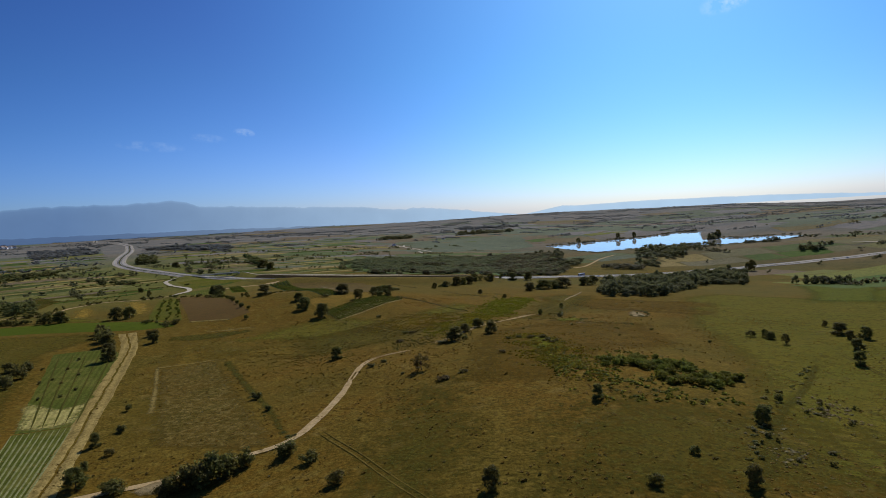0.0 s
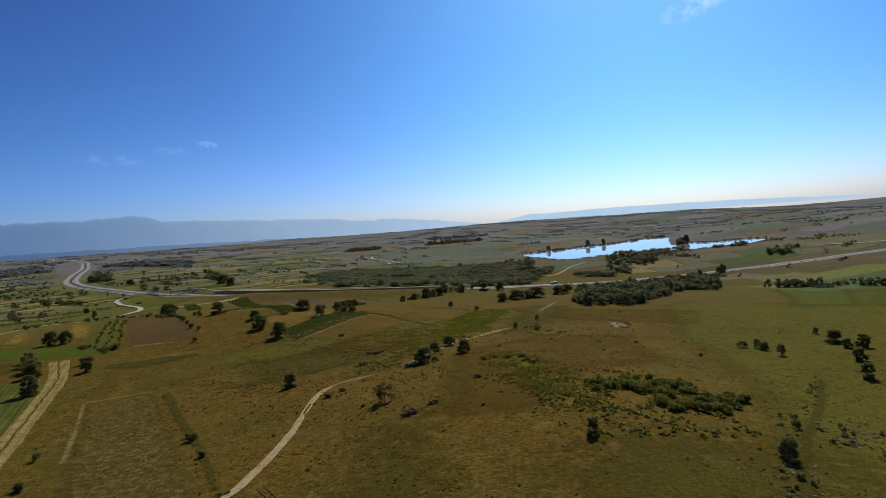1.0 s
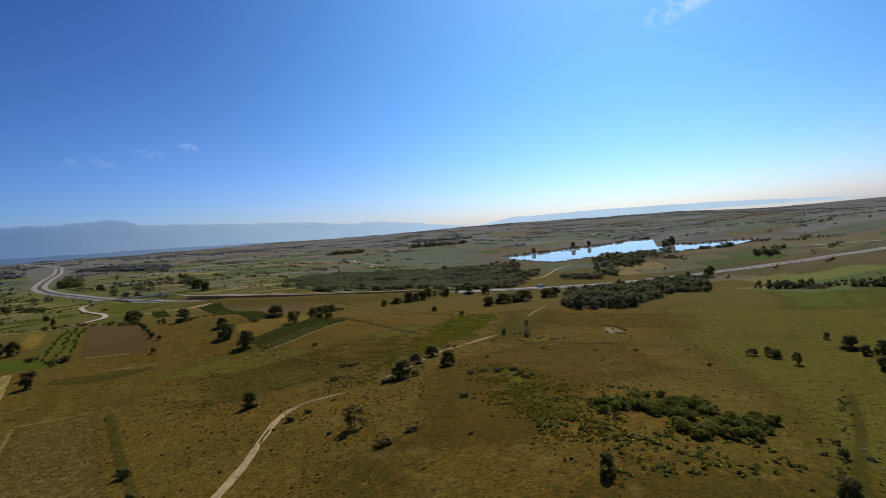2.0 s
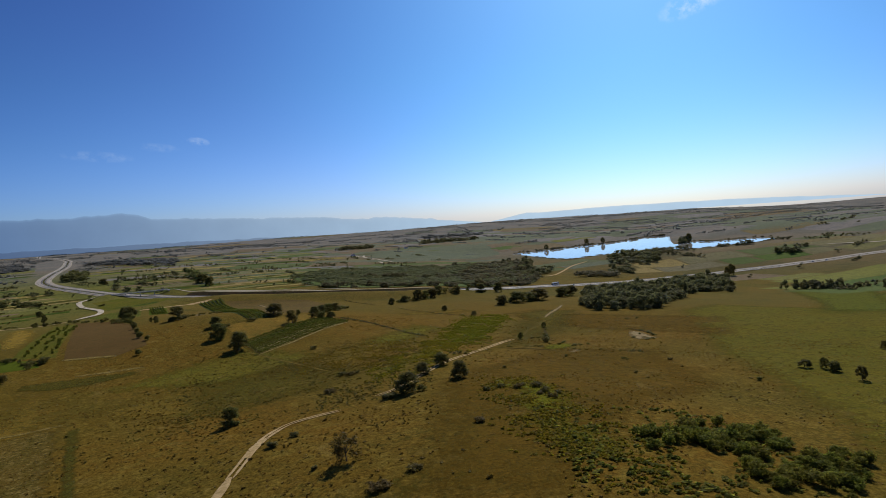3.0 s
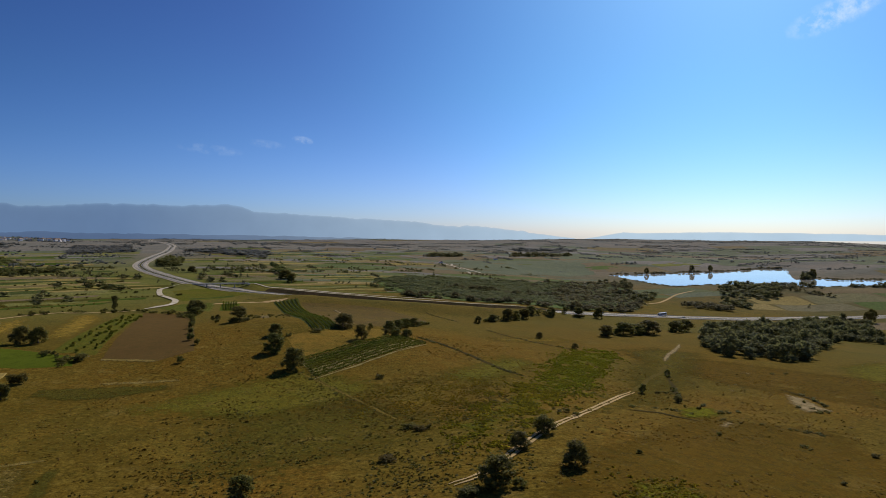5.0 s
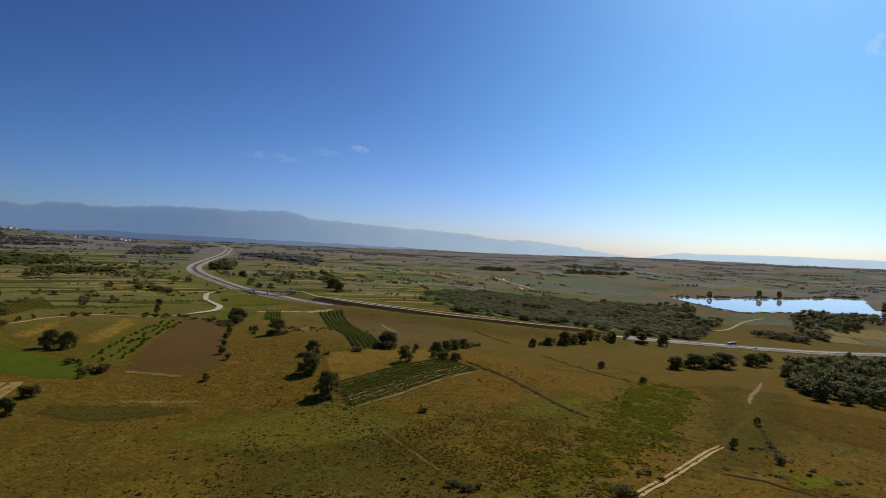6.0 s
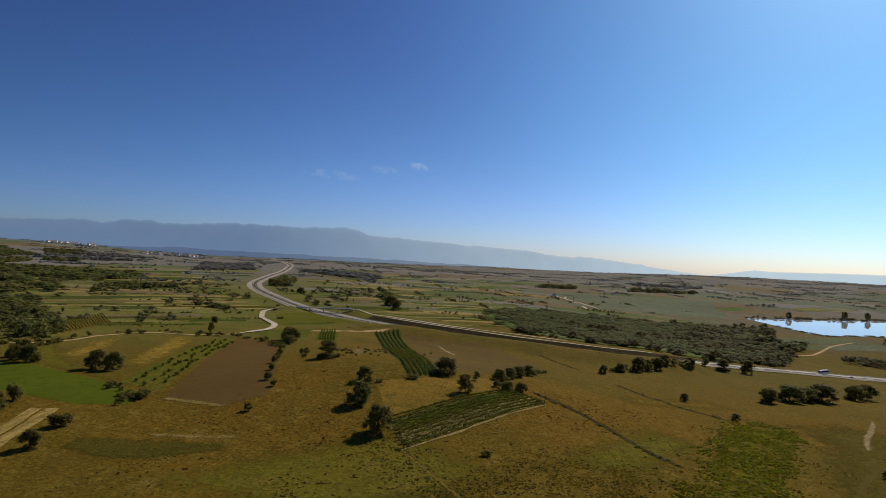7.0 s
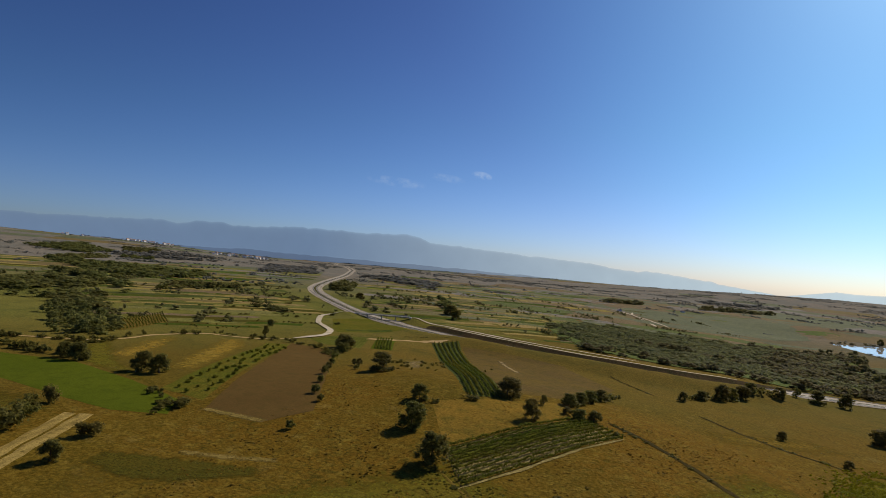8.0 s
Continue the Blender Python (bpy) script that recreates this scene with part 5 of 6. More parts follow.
for i, (ring, sp, h) in enumerate([
    ([(418, 736), (422, 756), (488, 738), (482, 716)], 5.5, 11), ([(506, 700), (512, 718), (566, 690), (552, 668)], 5.5, 11),
    ([(359, 1152), (378, 1208), (434, 1262), (489, 1235), (468, 1166), (412, 1120)], 10, 11), ([(320, 1030), (340, 1088), (385, 1096), (369, 1045)], 9, 10), ([(425, 1270), (500, 1278), (560, 1245), (480, 1225)], 10, 9),
    ([(647, 1121), (685, 1104), (707, 1151), (686, 1174)], 10, 12), ([(605, 1262), (690, 1268), (680, 1248), (620, 1240)], 9, 9),
    ([(618, 1436), (640, 1430), (660, 1455), (640, 1480)], 8, 15), ([(189, 992), (242, 1070), (259, 1140), (211, 1099)], 9, 9),
    ([(257, 993), (322, 985), (342, 1041), (272, 1047)], 10, 8), ([(37, 1933), (234, 2096), (250, 2150), (45, 1990)], 11, 13),
    ([(-179, 1760), (-86, 1867), (-90, 1930), (-190, 1840)], 11, 11),
    ([(-520, 1040), (-484, 1044), (-575, 1240), (-612, 1245)], 10, 11), ([(-319, 982), (-274, 929), (-287, 1000), (-340, 1060)], 11, 10),
    ([(-560, 520), (-548, 545), (-487, 552), (-514, 622), (-530, 622), (-505, 570)], 10, 8), ([(-515, 655), (-530, 668), (-590, 845), (-566, 940), (-555, 935), (-572, 843), (-552, 750)], 10, 8),
    ([(-865, 835), (-860, 860), (-690, 785), (-680, 818), (-668, 815), (-680, 755)], 11, 9),
    ([(-640, 600), (-650, 630), (-500, 590), (-490, 570)], 12, 8), ([(-831, 839), (-815, 870), (-567, 715), (-575, 695)], 12, 8),
    ([(-608, 787), (-620, 850), (-541, 896), (-560, 830)], 11, 8), ([(-1249, 1180), (-1564, 1547), (-1600, 1540), (-1290, 1160)], 13, 11),
    ([(-1633, 1658), (-1538, 1689), (-1500, 1650), (-1600, 1610)], 13, 11),
    ([(-420, 700), (-420, 712), (-330, 670), (-330, 660)], 9, 7),
    ([(-700, 640), (-727, 715), (-646, 747), (-557, 643), (-591, 575)], 14, 8), ([(-540, 601), (-485, 606), (-415, 560), (-400, 520), (-450, 530)], 12, 7),
    ([(-1252, 1119), (-1070, 1146), (-917, 1124), (-821, 1121), (-703, 938), (-758, 888), (-915, 933)], 14, 9),
    ([(-2054, 1639), (-2300, 2050), (-1853, 1817), (-1786, 1628)], 18, 10), ([(-2127, 2091), (-2112, 2270), (-1875, 2038), (-1868, 1861)], 18, 9),
]):
    wood("wood", ring, sp, h, THICKET if ring[0][0] < -300 else FOREST, "dark clump of broadleaf trees and scrub", (8, 11), 0.12, 20 + i, (1.3, 1.9), (0.6, 1.2), 6)


def scattered(name, count, area, height, label, seed, wide=1.0, rows=0.5, material=FOREST, turns=(0.5, 0.62, 2.1, 2.2)):
    """Far single trees and hedges, too many and too far to count."""
    r = random.Random(seed)
    kinds = [leaf_cloud(random.Random(seed * 31 + i), crown_clumps(random.Random(seed * 17 + i), 4, 0.02, 0.36, 1.0, (0.22, 0.34)), 4, 0.28, "light") for i in range(4)]
    kinds = [(np.array(v), np.array([f if len(f) == 4 else (*f, f[2]) for f in fs]), [len(f) for f in fs]) for v, fs in kinds]
    xs, ys = [], []
    while len(xs) < count:
        x, y = r.uniform(area[0], area[1]), r.uniform(area[2], area[3])
        n, turn = (r.randint(4, 16), r.choice(turns) + r.gauss(0, 0.1)) if r.random() < rows else (1, 0)
        for i in range(n):
            xs.append(x + math.cos(turn) * i * height * wide * 0.8 + r.gauss(0, 1.5))
            ys.append(y + math.sin(turn) * i * height * wide * 0.8 + r.gauss(0, 1.5))
    xs, ys = np.array(xs), np.array(ys)
    d, _ = to_line(xs, ys, HIGHWAY)
    ok = (d > 24) & ~inside(xs, ys, LAKE) & (np.maximum(abs(xs), abs(ys)) < 4600)
    xs, ys, d = xs[ok], ys[ok], d[ok]
    zs = ground_z(xs, ys)
    all_v, all_f, base = [], [], 0
    for x, y, z in zip(xs, ys, zs):
        v, f, n = kinds[r.randrange(4)]
        h, w = height * r.uniform(0.3, 0.9), height * wide * r.uniform(0.6, 1.6)
        all_v.append(np.stack([v[:, 0] * w + x, v[:, 1] * w + y, v[:, 2] * h + z - 0.1], -1))
        all_f += [tuple(int(base + a) for a in row[:m]) for row, m in zip(f, n)]
        base += len(v)
    return tagged(new(name, mesh_of(name, np.concatenate(all_v), all_f, material)), label, "trees", kind="stuff")


scattered("hedgerows", 700, (-900, -310, 480, 1100), 6, "scattered hedgerow trees among the strip fields", 41, rows=0.6)
scattered("hedgerows", 1500, (-2400, -600, 900, 2600), 6.5, "scattered far hedgerow trees", 42, 1.2, 0.85, HAZED_WOOD)
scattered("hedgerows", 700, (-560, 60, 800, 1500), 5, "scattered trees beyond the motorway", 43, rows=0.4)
scattered("hedgerows", 1700, (-800, 1100, 1500, 3200), 6.5, "scattered far trees on the plain", 44, 1.2, 0.85, HAZED_WOOD)
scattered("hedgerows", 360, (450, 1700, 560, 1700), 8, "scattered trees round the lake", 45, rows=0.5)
scattered("far_trees", 1900, (-3600, 3000, 2300, 4600), 7, "low far woods along the horizon", 46, 2.2, 0.95, HAZED_WOOD, (0.2, 0.5, 0.0, 2.9))
scattered("far_trees", 2100, (700, 3800, 1700, 4600), 7, "low far woods along the horizon", 47, 2.4, 0.95, HAZED_WOOD, (0.0, 2.7, 2.9))
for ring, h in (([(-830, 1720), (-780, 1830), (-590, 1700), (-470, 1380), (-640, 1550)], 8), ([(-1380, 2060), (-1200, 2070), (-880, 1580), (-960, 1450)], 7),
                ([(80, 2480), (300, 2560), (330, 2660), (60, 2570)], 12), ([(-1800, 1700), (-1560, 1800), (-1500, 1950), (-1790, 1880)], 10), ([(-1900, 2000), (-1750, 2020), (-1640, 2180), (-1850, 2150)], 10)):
    wood("wood", ring, 24, h, HAZED_WOOD, "haze-greyed wood on the far plain", (7, 7), 0.2, int(h * 7 + ring[0][1]))
for x, y, h, w in ((352, 1600, 13, 11), (470, 1650, 17, 13), (520, 1672, 16, 12), (483, 965, 17, 12), (474, 958, 14, 11), (655, 1465, 19, 15)):
    tree(x, y, h, w, "slim", "tall dark tree standing near the lake")

# ---- vineyards and rows ----
def vine_row(a, b, seed, parent, high=1.5, gap=0.62):
    r = random.Random(seed)
    n = max(2, int((Vector(b) - Vector(a)).length / gap))
    xs, ys = np.linspace(a[0], b[0], n), np.linspace(a[1], b[1], n)
    zs = ground_z(xs, ys)
    clumps = []
    for x, y, z in zip(xs, ys, zs):  # strong vines and weak ones
        vigour = max(0.75, 1 + 0.5 * noise.noise(Vector((x / 4, y / 4, 9))) + 0.25 * noise.noise(Vector((x / 1.3, y / 1.3, 5))))
        clumps.append((Vector((x + r.gauss(0, 0.06), y + r.gauss(0, 0.06), z + high * vigour * r.uniform(0.45, 0.62))), high * vigour * r.uniform(0.27, 0.37)))
    part("trellis", mesh_of("trellis", *leaf_cloud(r, clumps, 6, 0.40), VINE), parent)


vine_random = random.Random(71)
VINES = [mesh_of("vine", *leaf_cloud(vine_random, [(Vector((vine_random.uniform(-0.25, 0.25), vine_random.uniform(-0.25, 0.25), vine_random.uniform(0.35, 0.75))), 0.26) for _ in range(4)], 9, 0.2, "light"), VINE) for _ in range(4)]


def vineyard(near, far, rows, label, seed, high=1.5, gap=0.5):
    ob = new("vineyard")
    tagged(ob, label, "vineyard")
    (a, b), (c, d) = near, far
    for i in range(rows):
        s = i / (rows - 1)
        p = (a[0] + (b[0] - a[0]) * s, a[1] + (b[1] - a[1]) * s)
        q = (c[0] + (d[0] - c[0]) * s, c[1] + (d[1] - c[1]) * s)
        if gap < 1:
            vine_row(p, q, seed + i, ob, high, gap)
        else:
            for k in np.linspace(0, 1, int((Vector(q) - Vector(p)).length / gap)):
                x, y = p[0] + (q[0] - p[0]) * k, p[1] + (q[1] - p[1]) * k
                part("vine", planted.choice(VINES), ob).matrix_basis = Matrix.LocRotScale((x, y, gz(x, y) - 0.05), Euler((0, 0, planted.uniform(0, 6.28))), (1.5, 1.5, high))
        for e in (p, q):
            bm = bmesh.new()
            box(bm, e[0] - 0.06, e[0] + 0.06, e[1] - 0.06, e[1] + 0.06, gz(*e) - 0.1, gz(*e) + high * 1.15, 0.015)
            part("end_post", bm_mesh("end_post", bm, BARK), ob)


vineyard(((-74, 367), (-61.5, 346)), ((-44, 428), (-30, 415)), 9, "green vineyard with straight leafy rows", 700)
vineyard(((-84, 421), (-75, 429)), ((-176, 621), (-163, 632)), 6, "narrow vineyard running up to the motorway", 730)
vineyard(((-188, 551), (-180, 555)), ((-210, 599), (-202, 604)), 6, "small square vineyard by the farm track", 750)
vineyard(((-318, 478), (-358, 510)), ((-332, 528), (-375, 566)), 10, "pale green vineyard on the far slope", 770, 1.4, 3.2)
drape("vineyard_soil", [(-316, 476), (-359, 510), (-376, 568), (-331, 530)], SOFT_STRIP, 0.3, 8, "pale dry soil between vine rows")
drape("vineyard_soil", [(-74, 367), (-44.5, 428), (-30.5, 415.5), (-62, 347)], SAND, 0.12, 6, "bare dry soil between vine rows")
drape("vineyard_soil", [(-73.5, 366), (-44.5, 427.5), (-36, 420), (-67, 355)], SOFT_PASTURE, 0.18, 3, "weedy green grass between old vine rows", wobble=1.0, feather=3)
ribbon("field_edge", [(-61.6, 344.2), (-46, 378), (-29.6, 414.5)], (-0.5, 0.7), SAND, 0.16, "pale dry edge along the vineyard", "field edge", 2, 0.6, 45)
drape("vineyard_soil", [(-86, 420), (-73, 430), (-162, 634), (-178, 621)], STRIP_GREEN, 0.14, 8, "grassy soil between vine rows")

orchard = random.Random(31)
for row in range(3):
    for i in range(20):
        s, k = i / 19, row / 2
        x = -180 - 51 * s + (16 - 3 * s) * k + orchard.gauss(0, 0.8)
        y = 380 + 126 * s - 7 * k + orchard.gauss(0, 1.2)
        if orchard.random() < 0.85:
            shrub(x, y, orchard.uniform(1.0, 1.8), orchard.uniform(1.3, 2.5), 1, "round green fruit bush in an orchard row", "orchard rows")
hedges = along([(-360, 398), (-329, 418), (-302, 430), (-288, 440), (-296, 492), (-277, 516), (-240, 524), (-205, 514), (-180, 492)], 70, orchard, 2.5, (1.4, 3.6), (2.2, 5.0))
hedges += along([(-340, 397), (-304, 400), (-282, 400), (-255, 405)], 44, orchard, 2.5, (1.6, 4.2), (2.6, 5.4))
hedges += along([(-12, 572), (3, 588), (12, 608), (26, 630), (52, 664)], 26, orchard, 2.5, (2.0, 4.5), (3.0, 6.0))
hedges += along([(-53, 446), (-49, 456), (-44, 480), (-39, 506)], 18, orchard, 1.5, (1.6, 3.2), (2.6, 4.6))
hedges += along([(-185, 372), (-168, 362), (-160, 354)], 14, orchard, 1.6, (1.2, 3.0), (2.0, 4.0))
balk = random.Random(57)
for _ in range(16):
    u, v, n = balk.uniform(0, 170), balk.uniform(10, 240), balk.uniform(30, 90)
    x0, y0 = -300 + 0.616 * u - 0.788 * v, 545 + 0.788 * u + 0.616 * v
    line = [(x0, y0), (x0 + 0.616 * n, y0 + 0.788 * n)]
    if to_line(np.array([p[0] for p in line]), np.array([p[1] for p in line]), HIGHWAY)[0].min() > 40:
        hedges += along(line + line[1:], int(n / 3.2), balk, 0.8, (0.7, 2.2), (1.6, 3.4))
shore = random.Random(83)
reeds = along([(277, 1413), (297, 1292), (320, 1248), (378, 1283), (430, 1298), (500, 1283), (567, 1255), (635, 1273), (690, 1274), (791, 1343), (840, 1368)], 150, shore, 2.0, (0.8, 2.6), (4.0, 11.0))
reeds += along([(832, 1432), (764, 1438), (693, 1426), (668, 1472), (618, 1446)], 50, shore, 2.0, (1.2, 4.5), (4.0, 10.0))
reeds += along([(757, 1816), (703, 1824), (622, 1741), (539, 1680), (469, 1647), (370, 1600), (260, 1560)], 90, shore, 3.0, (1.2, 6.0), (5.0, 14.0))
joined("reeds", reeds, FOREST, "dark reeds and low bushes along the lake shore", "reeds", 95)
joined("hedge", hedges, OAK, "dark shrubs in loose hedges along track and crop", "hedge", 94)
furrows = new("furrows")
tagged(furrows, "pale furrows between green crop rows", "furrows", kind="structure")
for i in range(11):
    s = i / 10
    ribbon("furrow", [(-90 + 9.5 * s, 97), (-126.5 + 14 * s, 173 + 6 * s)], (-0.26, 0.26), PALE_FURROW, 0.2, step=4, wobble=0.5, seed=i, parent=furrows)
for i in range(5):
    s = (i + 0.5) / 5
    ribbon("furrow", [(-126 + 14 * s, 178 + 5 * s), (-186 + 32 * s, 287 - 2 * s)], (-0.3, 0.3), DARK_GRASS, 0.2, step=4, wobble=0.5, seed=i, parent=furrows)


# ---- loose growth on the meadow ----
def growth(name, count, area, material, size, label, seed, cluster, threshold, leaves=5, leaf=0.6, ring=None):
    """Tufts and low weeds, standing in drifts."""
    r = random.Random(seed)
    kinds = []
    for i in range(6):
        q = random.Random(seed + 50 + i)
        clumps = [(Vector((q.uniform(-0.3, 0.3), q.uniform(-0.3, 0.3), 0.3)), 0.33) for _ in range(2)]
        v, f = leaf_cloud(q, clumps, leaves, leaf, False)
        kinds.append((np.array(v), np.array(f)))
    xs, ys = [], []
    while len(xs) < count:
        x, y = r.uniform(area[0], area[1]), r.uniform(area[2], area[3])
        if ring and not inside(np.array([x + r.gauss(0, 3)]), np.array([y + r.gauss(0, 6)]), ring)[0]:
            continue
        if noise.noise(Vector((x / cluster, y / cluster, seed))) + 0.5 * noise.noise(Vector((x / cluster * 4, y / cluster * 4, seed))) > threshold + r.uniform(-0.2, 0.2):
            xs.append(x)
            ys.append(y)
    xs, ys = np.array(xs), np.array(ys)
    zs = ground_z(xs, ys)
    all_v, all_f, base = [], [], 0
    for x, y, z in zip(xs, ys, zs):
        v, f = kinds[r.randrange(6)]
        w, h = size * r.uniform(0.5, 1.6), size * r.uniform(0.35, 0.9)
        all_v.append(np.stack([v[:, 0] * w + x, v[:, 1] * w + y, v[:, 2] * h + z], -1))
        all_f.append(f + base)
        base += len(v)
    faces = np.concatenate(all_f).tolist()
    tagged(new(name, mesh_of(name, np.concatenate(all_v), faces, material)), label, "grass", kind="stuff")


NEAR = (-130, 190, 88, 440)
growth("grass_tufts", 10000, NEAR, TUFT, 0.45, "dry yellow grass tufts on the meadow", 61, 26, 0.1)
growth("weeds", 900, NEAR, GREY_LEAF, 0.5, "low grey-green weeds on the meadow", 62, 18, 0.2)
growth("weeds", 2200, (-75, 10, 240, 350), GREY_LEAF, 0.5, "grey-green thistles dotted over the dry meadow", 67, 22, 0.0)
growth("weeds", 1000, (-90, 10, 200, 350), OLIVE_WEED, 0.5, "small dark weeds dotted over the dry meadow", 68, 14, 0.15)
growth("dry_stalks", 80, (88, 106, 146, 172), PALE_STALK, 0.8, "pale dry thistle stalks on stony ground", 72, 6, 0.0, ring=[(92, 150), (97, 168), (104, 168), (98, 150)])
growth("dry_stalks", 60, (60, 78, 116, 140), PALE_STALK, 0.7, "pale dry thistle stalks on stony ground", 73, 6, 0.0, ring=[(64, 121), (70, 136), (75, 134), (68, 120)])
growth("weeds", 260, NEAR, OLIVE_WEED, 0.7, "low dark weeds and thistles on the meadow", 63, 9, 0.4)
growth("weeds", 3600, (14, 66, 340, 474), WEED_LEAF, 0.75, "yellow-green weeds in a dense patch", 64, 8, -0.1, ring=[(40, 452), (60, 472), (65, 446), (53, 425), (38, 362), (16, 342), (25, 400)])
growth("weeds", 2400, (-12, 42, 258, 366), WEED_LEAF, 0.7, "yellow-green weeds thinning out along the road", 69, 8, 0.1, ring=[(36, 366), (40, 362), (20, 310), (5, 270), (-8, 264), (-6, 310), (8, 345), (20, 372)])
growth("weeds", 1500, (-50, 8, 296, 364), OLIVE_WEED, 0.42, "small dark weeds speckling the dry meadow", 74, 7, -0.15, ring=[(-44, 300), (-46, 331), (-25, 354), (2, 360), (5, 300)])
growth("weeds", 1500, (-50, 8, 296, 364), WEED_LEAF, 0.5, "yellow-green weeds speckling the dry meadow", 75, 7, 0.0, ring=[(-40, 300), (-36, 331), (-20, 350), (2, 360), (5, 300)])
growth("weeds", 1900, (16, 56, 166, 255), WEED_LEAF, 0.65, "yellow-green weeds on the hill", 65, 9, 0.0, ring=[(24, 248), (40, 244), (40, 212), (48, 199), (45, 172), (33, 170), (26, 192), (25, 218)])
growth("weeds", 500, (30, 75, 150, 215), BUSH, 0.9, "green scrub before the thicket", 66, 10, 0.05)


# ---- bridge, vehicles, houses ----
def bridge(x, y, turn):
    ob = new("bridge")
    ob.matrix_basis = pose(x, y, gz(x, y) + 4.6, 0, 0, turn)
    tagged(ob, "pale concrete road bridge over the motorway", "bridge", kind="structure")
    part("deck", bm_mesh("deck", box(bmesh.new(), -3.0, 3.0, -26, 26, -0.5, 0, 0.08), CONCRETE), ob)
    for sx in (-2.85, 2.85):
        part("kerb", bm_mesh("kerb", box(bmesh.new(), sx - 0.2, sx + 0.2, -26, 26, 0.004, 0.2, 0.04), CONCRETE), ob)
        for z in (0.55, 1.0):
            part("handrail", bm_mesh("handrail", box(bmesh.new(), sx - 0.04, sx + 0.04, -26, 26, z - 0.04, z + 0.04, 0.01), STEEL), ob)
        for k in range(14):
            y0 = -25.8 + 51.6 * k / 13
            part("rail_post", bm_mesh("rail_post", box(bmesh.new(), sx - 0.05, sx + 0.05, y0 - 0.05, y0 + 0.05, 0.2, 1.0, 0.01), STEEL), ob)
    for py in (-13.2, 0, 13.2):
        part("pier", bm_mesh("pier", box(bmesh.new(), -1.2, 1.2, py - 0.3, py + 0.3, -5.2, -0.504, 0.08), CONCRETE), ob)
    for py in (-27, 27):
        part("abutment", bm_mesh("abutment", box(bmesh.new(), -3.2, 3.2, py - 1, py + 1, -7.0, -0.1, 0.1), CONCRETE), ob)


bridge(-270, 724.3, -73)


def wheel_mesh(radius, width):
    bm = bmesh.new()
    bmesh.ops.create_cone(bm, cap_ends=True, segments=20, radius1=radius, radius2=radius, depth=width)
    bmesh.ops.bevel(bm, geom=[e for e in bm.edges if abs(e.verts[0].co.z - e.verts[1].co.z) < 1e-6], offset=0.05, segments=2, affect="EDGES")
    bmesh.ops.rotate(bm, verts=bm.verts[:], matrix=Matrix.Rotation(radians(90), 3, "Y"))
    return bm_mesh("wheel", bm, RUBBER)


def on_road(across, near):
    """A pose on the motorway, across metres to the right of its middle, near the point given."""
    line = curve_through(HIGHWAY, 4)
    i = min(range(1, len(line) - 1), key=lambda k: (line[k][0] - near[0]) ** 2 + (line[k][1] - near[1]) ** 2)
    t = (Vector(line[i + 1]) - Vector(line[i - 1])).normalized()
    x, y = line[i][0] + t.y * across, line[i][1] - t.x * across
    return pose(x, y, gz(x, y) + 0.62, 0, 0, math.degrees(math.atan2(-t.x, t.y)))


def bus(m):
    ob = new("bus")
    ob.matrix_basis = m
    tagged(ob, "white touring coach driving on the motorway", "bus")
    body = part("body", bm_mesh("body", box(bmesh.new(), -1.25, 1.25, -6, 6, 0.35, 3.4, 0.18), BUS_WHITE), ob)
    for sx in (-1.255, 1.255):
        part("side_window", bm_mesh("side_window", box(bmesh.new(), sx - 0.01, sx + 0.01, -5.4, 5.2, 1.7, 2.8, 0.004), GLASS_DARK), body)
    part("windscreen", bm_mesh("windscreen", box(bmesh.new(), -1.05, 1.05, 5.99, 6.02, 1.4, 3.0, 0.004), GLASS_DARK), body)
    for sx in (-0.95, 0.95):
        part("headlight", bm_mesh("headlight", box(bmesh.new(), sx - 0.16, sx + 0.16, 5.97, 6.03, 0.75, 0.95, 0.01), WHITE_LINE), body)
    part("bumper", bm_mesh("bumper", box(bmesh.new(), -1.2, 1.2, 5.98, 6.08, 0.32, 0.62, 0.03), BUS_DARK), body)
    part("roof_unit", bm_mesh("roof_unit", box(bmesh.new(), -0.8, 0.8, -1.6, 1.2, 3.39, 3.62, 0.06), BUS_WHITE), body)
    for sx in (-1.1, 1.1):
        for sy in (-3.6, 3.8):
            wheel = part("wheel", wheel_mesh(0.5, 0.3), ob)
            wheel.location = (sx, sy, 0.5)
            rim = bmesh.new()
            bmesh.ops.create_cone(rim, cap_ends=True, segments=16, radius1=0.28, radius2=0.28, depth=0.32, matrix=Matrix.Rotation(radians(90), 4, "Y"))
            part("rim", bm_mesh("rim", rim, STEEL), wheel)


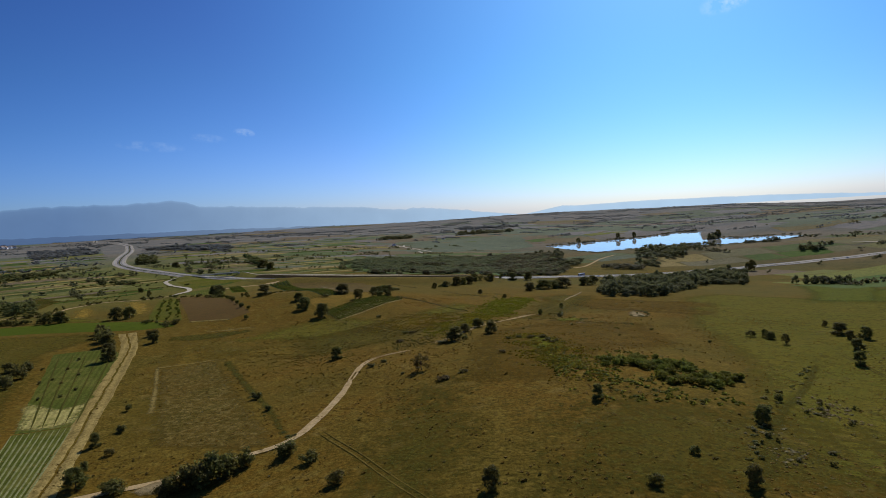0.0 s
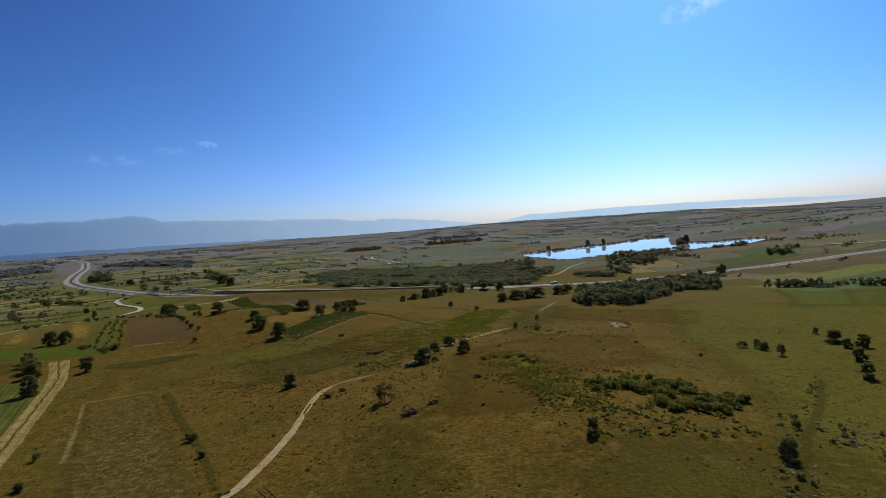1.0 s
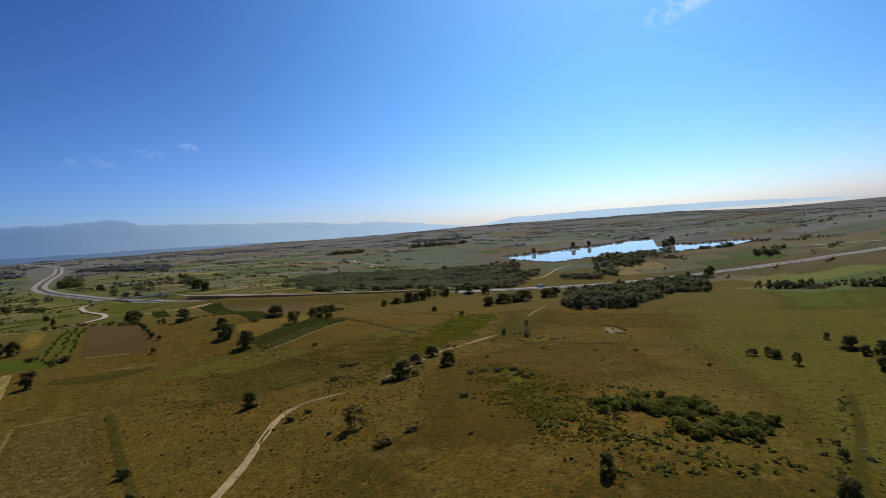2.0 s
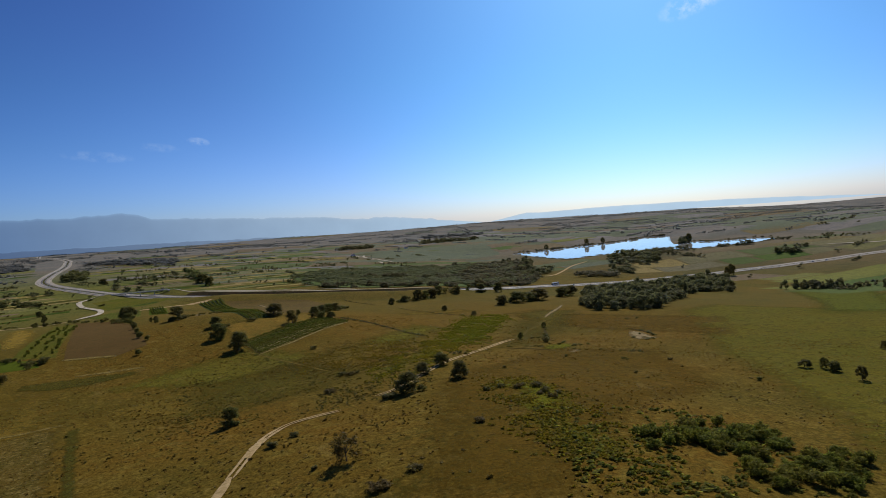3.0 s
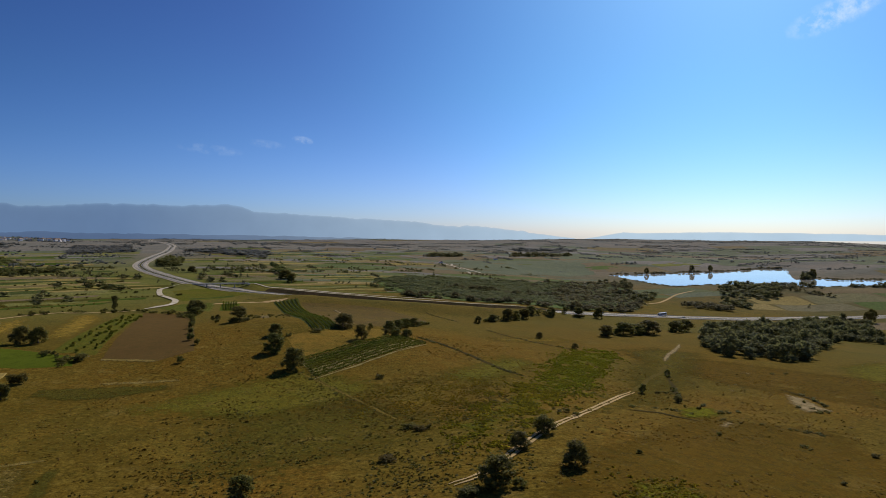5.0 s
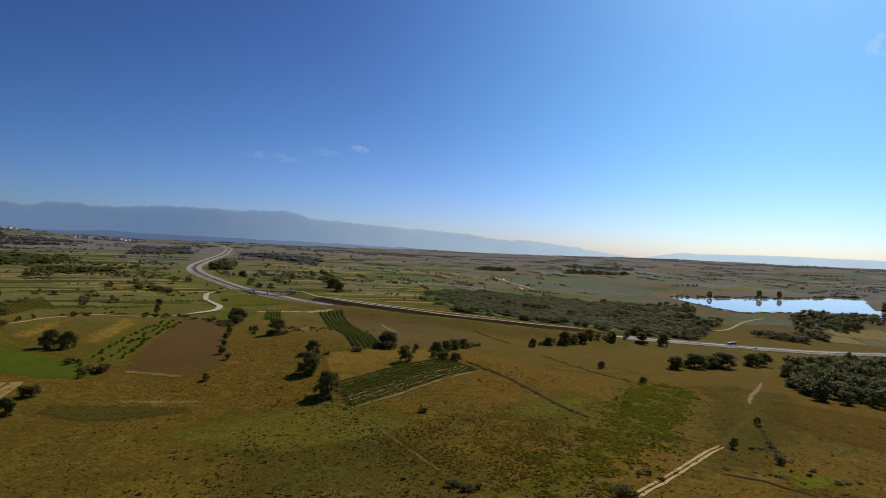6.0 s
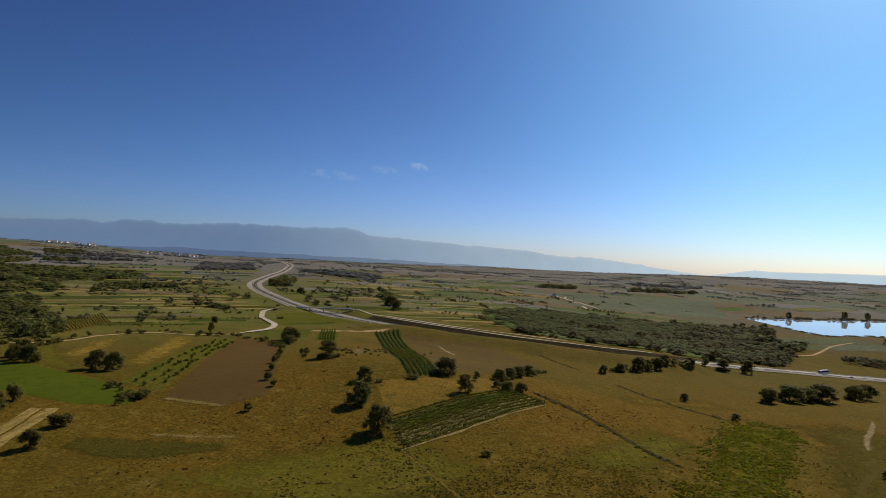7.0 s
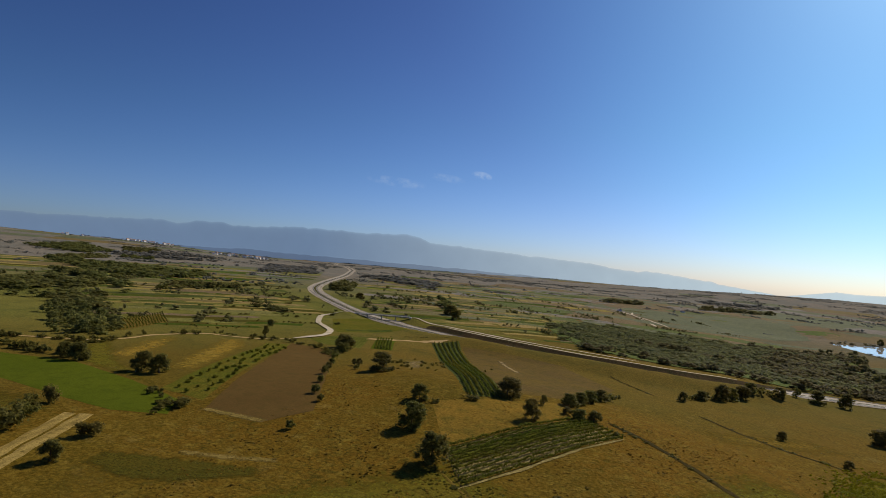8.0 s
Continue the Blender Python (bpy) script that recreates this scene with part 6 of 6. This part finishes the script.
def car(m, paint, words):
    ob = new("car")
    ob.matrix_basis = m
    tagged(ob, words, "car")
    bm = box(bmesh.new(), -0.88, 0.88, -2.15, 2.15, 0.28, 0.85, 0.12)
    body = part("body", bm_mesh("body", bm, paint), ob)
    for sx in (-0.62, 0.62):
        part("headlight", bm_mesh("headlight", box(bmesh.new(), sx - 0.14, sx + 0.14, 2.13, 2.17, 0.58, 0.7, 0.01), WHITE_LINE), body)
        part("rear_light", bm_mesh("rear_light", box(bmesh.new(), sx - 0.14, sx + 0.14, -2.17, -2.13, 0.6, 0.72, 0.01), ROOF), body)
    bm = box(bmesh.new(), -0.78, 0.78, -1.7, 0.9, 0.8, 1.42, 0.1)
    for v in bm.verts:
        if v.co.z > 1.2:
            v.co.y *= 0.7
            v.co.x *= 0.86
    part("cabin", bm_mesh("cabin", bm, GLASS_DARK), ob)
    for sx in (-0.78, 0.78):
        for sy in (-1.3, 1.35):
            part("wheel", wheel_mesh(0.32, 0.2), ob).location = (sx, sy, 0.32)


bus(on_road(-4.9, (176, 812)) @ Matrix.Rotation(math.pi, 4, "Z"))
car(on_road(4.9, (203, 815)), BUS_DARK, "small dark car on the motorway")
car(on_road(4.9, (655, 1020)), BUS_WHITE, "small white car on the motorway")
car(on_road(4.9, (678, 1021)), BUS_WHITE, "small white car on the motorway")

HOUSE = {}
def house(x, y, w, d, h, turn):
    key = (w, d, h)
    if key not in HOUSE:
        body = bm_mesh("wall", box(bmesh.new(), -w / 2, w / 2, -d / 2, d / 2, -0.6, h, 0.02), WALL)
        e, top = 0.45, h + w * 0.3
        verts = [(-w / 2 - e, -d / 2 - e, h - 0.15), (w / 2 + e, -d / 2 - e, h - 0.15), (0, -d / 2 - e, top), (-w / 2 - e, d / 2 + e, h - 0.15), (w / 2 + e, d / 2 + e, h - 0.15), (0, d / 2 + e, top)]
        roof = mesh_of("roof", verts, [(0, 1, 2), (3, 5, 4), (0, 2, 5, 3), (1, 4, 5, 2), (0, 3, 4, 1)], ROOF)
        pane = bm_mesh("window", box(bmesh.new(), -0.55, 0.55, -0.03, 0.03, -0.7, 0.7, 0.02), GLASS_DARK)
        HOUSE[key] = (body, roof, pane)
    body, roof, pane = HOUSE[key]
    ob = new("house")
    ob.matrix_basis = pose(x, y, gz(x, y), 0, 0, turn)
    wall = part("wall", body, ob)
    part("roof", roof, ob)
    for k in (-0.28, 0.28):
        part("window", pane, wall).location = (w * k, -d / 2 - 0.02, h * 0.5)
        part("window", pane, wall).location = (w * k, d / 2 + 0.02, h * 0.5)
    return tagged(ob, "white village house with a clay tile roof", "house", "village on the far rise")


village = random.Random(77)
for low_b, high_b, reach, n in ((51.0, 52.5, 3800, 4), (44.2, 48.0, 3950, 26), (36.6, 41.2, 3050, 26)):
    for i in range(n):
        b, d = radians(village.uniform(low_b, high_b)), reach + village.gauss(0, 45)
        house(-16 - d * math.sin(b), 207 + d * math.cos(b), village.choice((9, 11)), village.choice((11, 16)), village.choice((6, 9)), village.uniform(0, 180))
house(-121, 1528, 7, 9, 3.4, 20)
house(3, 1763, 7, 9, 3.4, 60)

# ---- thin clouds ----
def cloud_material():
    m, nodes, links, bsdf = nodes_of("thin_cloud")
    pos = nodes.new("ShaderNodeNewGeometry").outputs["Position"]
    n = noise_tex(nodes, links, pos, 90, 6, 0.62)
    edge = nodes.new("ShaderNodeAttribute")
    edge.attribute_name = "edge"
    both = nodes.new("ShaderNodeMath")
    both.operation = "MULTIPLY"
    links.new(edge.outputs["Fac"], both.inputs[0])
    links.new(spread(nodes, links, n.outputs["Fac"], 0.42, 0.72), both.inputs[1])
    clear, lit, mix = nodes.new("ShaderNodeBsdfTransparent"), nodes.new("ShaderNodeEmission"), nodes.new("ShaderNodeMixShader")
    # the cloud's sunlit white is put in as emission
    lit.inputs["Color"].default_value, lit.inputs["Strength"].default_value = (0.80, 0.92, 1.0, 1), 1.0
    links.new(both.outputs[0], mix.inputs[0])
    links.new(clear.outputs[0], mix.inputs[1])
    links.new(lit.outputs[0], mix.inputs[2])
    links.new(mix.outputs[0], nodes["Material Output"].inputs["Surface"])
    return m


CLOUD = cloud_material()


def cloud(at, across, high, body, lean, label):
    """A thin veil of cloud, bulging and ragged, far above the plain."""
    at = Vector(at)
    m = look(at, (0, 100, 45), lean)
    verts, faces, weight, nu, nv = [], [], [], 24, 12
    for j in range(nv + 1):
        for i in range(nu + 1):
            u, v = 2 * i / nu - 1, 2 * j / nv - 1
            verts.append(m @ Vector((u * across / 2, v * high / 2, 30 * noise.noise(Vector((u * 2, v * 2, across))))))
            weight.append(body * max(0.0, 1 - u * u - v * v) ** 0.8)
    for j in range(nv):
        for i in range(nu):
            k = j * (nu + 1) + i
            faces.append((k, k + 1, k + nu + 2, k + nu + 1))
    me = mesh_of("cloud", verts, faces, CLOUD, True)
    me.attributes.new("edge", "FLOAT", "POINT").data.foreach_set("value", weight)
    tagged(new("cloud", me), label, "cloud", kind="structure")


cloud((-1303, 4244, 676), 150, 60, 0.36, 8, "small faint white wisp of cloud")
cloud((1930, 3863, 1290), 520, 180, 0.7, -18, "ragged thin white cloud near the sun")
cloud((-1816, 3972, 584), 420, 70, 0.16, 4, "barely visible thin streak of cloud")
cloud((-1520, 4150, 640), 260, 60, 0.14, 6, "barely visible thin streak of cloud")

# ---- the far range ----
def far_range(name, radius, profile, material, rough, label, seed):
    """A ridge along the horizon: bearing in degrees left of +y, height of its crest."""
    verts, faces, weight, levels = [], [], [], (0, 0.3, 0.6, 0.8, 0.93, 0.975, 1.0)
    rows = len(levels)
    lo, hi = profile[0][0], profile[-1][0]
    n = 420
    for i in range(n + 1):
        b = lo + (hi - lo) * i / n
        h = float(np.interp(b, [p[0] for p in profile], [p[1] for p in profile]))
        h += rough * (noise.fractal(Vector((b / 3.0, seed, 0)), 1.0, 2.0, 5) + 0.5 * noise.noise(Vector((b * 1.7, seed, 2))) + 0.35 * noise.noise(Vector((b * 5.3, seed, 4))))
        for j in range(rows):
            s = levels[j]
            weight.append((1, 1, 1, 0.97, 0.88, 0.62, 0.10)[j])
            r = radius - 60 + 60 * s + 14 * noise.noise(Vector((b / 1.5, s * 3, seed)))
            a = radians(b)
            verts.append((-math.sin(a) * r, 100 + math.cos(a) * r, -14 + (h + 14) * s))
    for i in range(n):
        for j in range(rows - 1):
            k = i * rows + j
            faces.append((k, k + 1, k + rows + 1, k + rows))
    me = mesh_of(name, verts, faces, material, True)
    me.attributes.new("edge", "FLOAT", "POINT").data.foreach_set("value", weight)
    tagged(new(name, me), label, "mountains", kind="structure")


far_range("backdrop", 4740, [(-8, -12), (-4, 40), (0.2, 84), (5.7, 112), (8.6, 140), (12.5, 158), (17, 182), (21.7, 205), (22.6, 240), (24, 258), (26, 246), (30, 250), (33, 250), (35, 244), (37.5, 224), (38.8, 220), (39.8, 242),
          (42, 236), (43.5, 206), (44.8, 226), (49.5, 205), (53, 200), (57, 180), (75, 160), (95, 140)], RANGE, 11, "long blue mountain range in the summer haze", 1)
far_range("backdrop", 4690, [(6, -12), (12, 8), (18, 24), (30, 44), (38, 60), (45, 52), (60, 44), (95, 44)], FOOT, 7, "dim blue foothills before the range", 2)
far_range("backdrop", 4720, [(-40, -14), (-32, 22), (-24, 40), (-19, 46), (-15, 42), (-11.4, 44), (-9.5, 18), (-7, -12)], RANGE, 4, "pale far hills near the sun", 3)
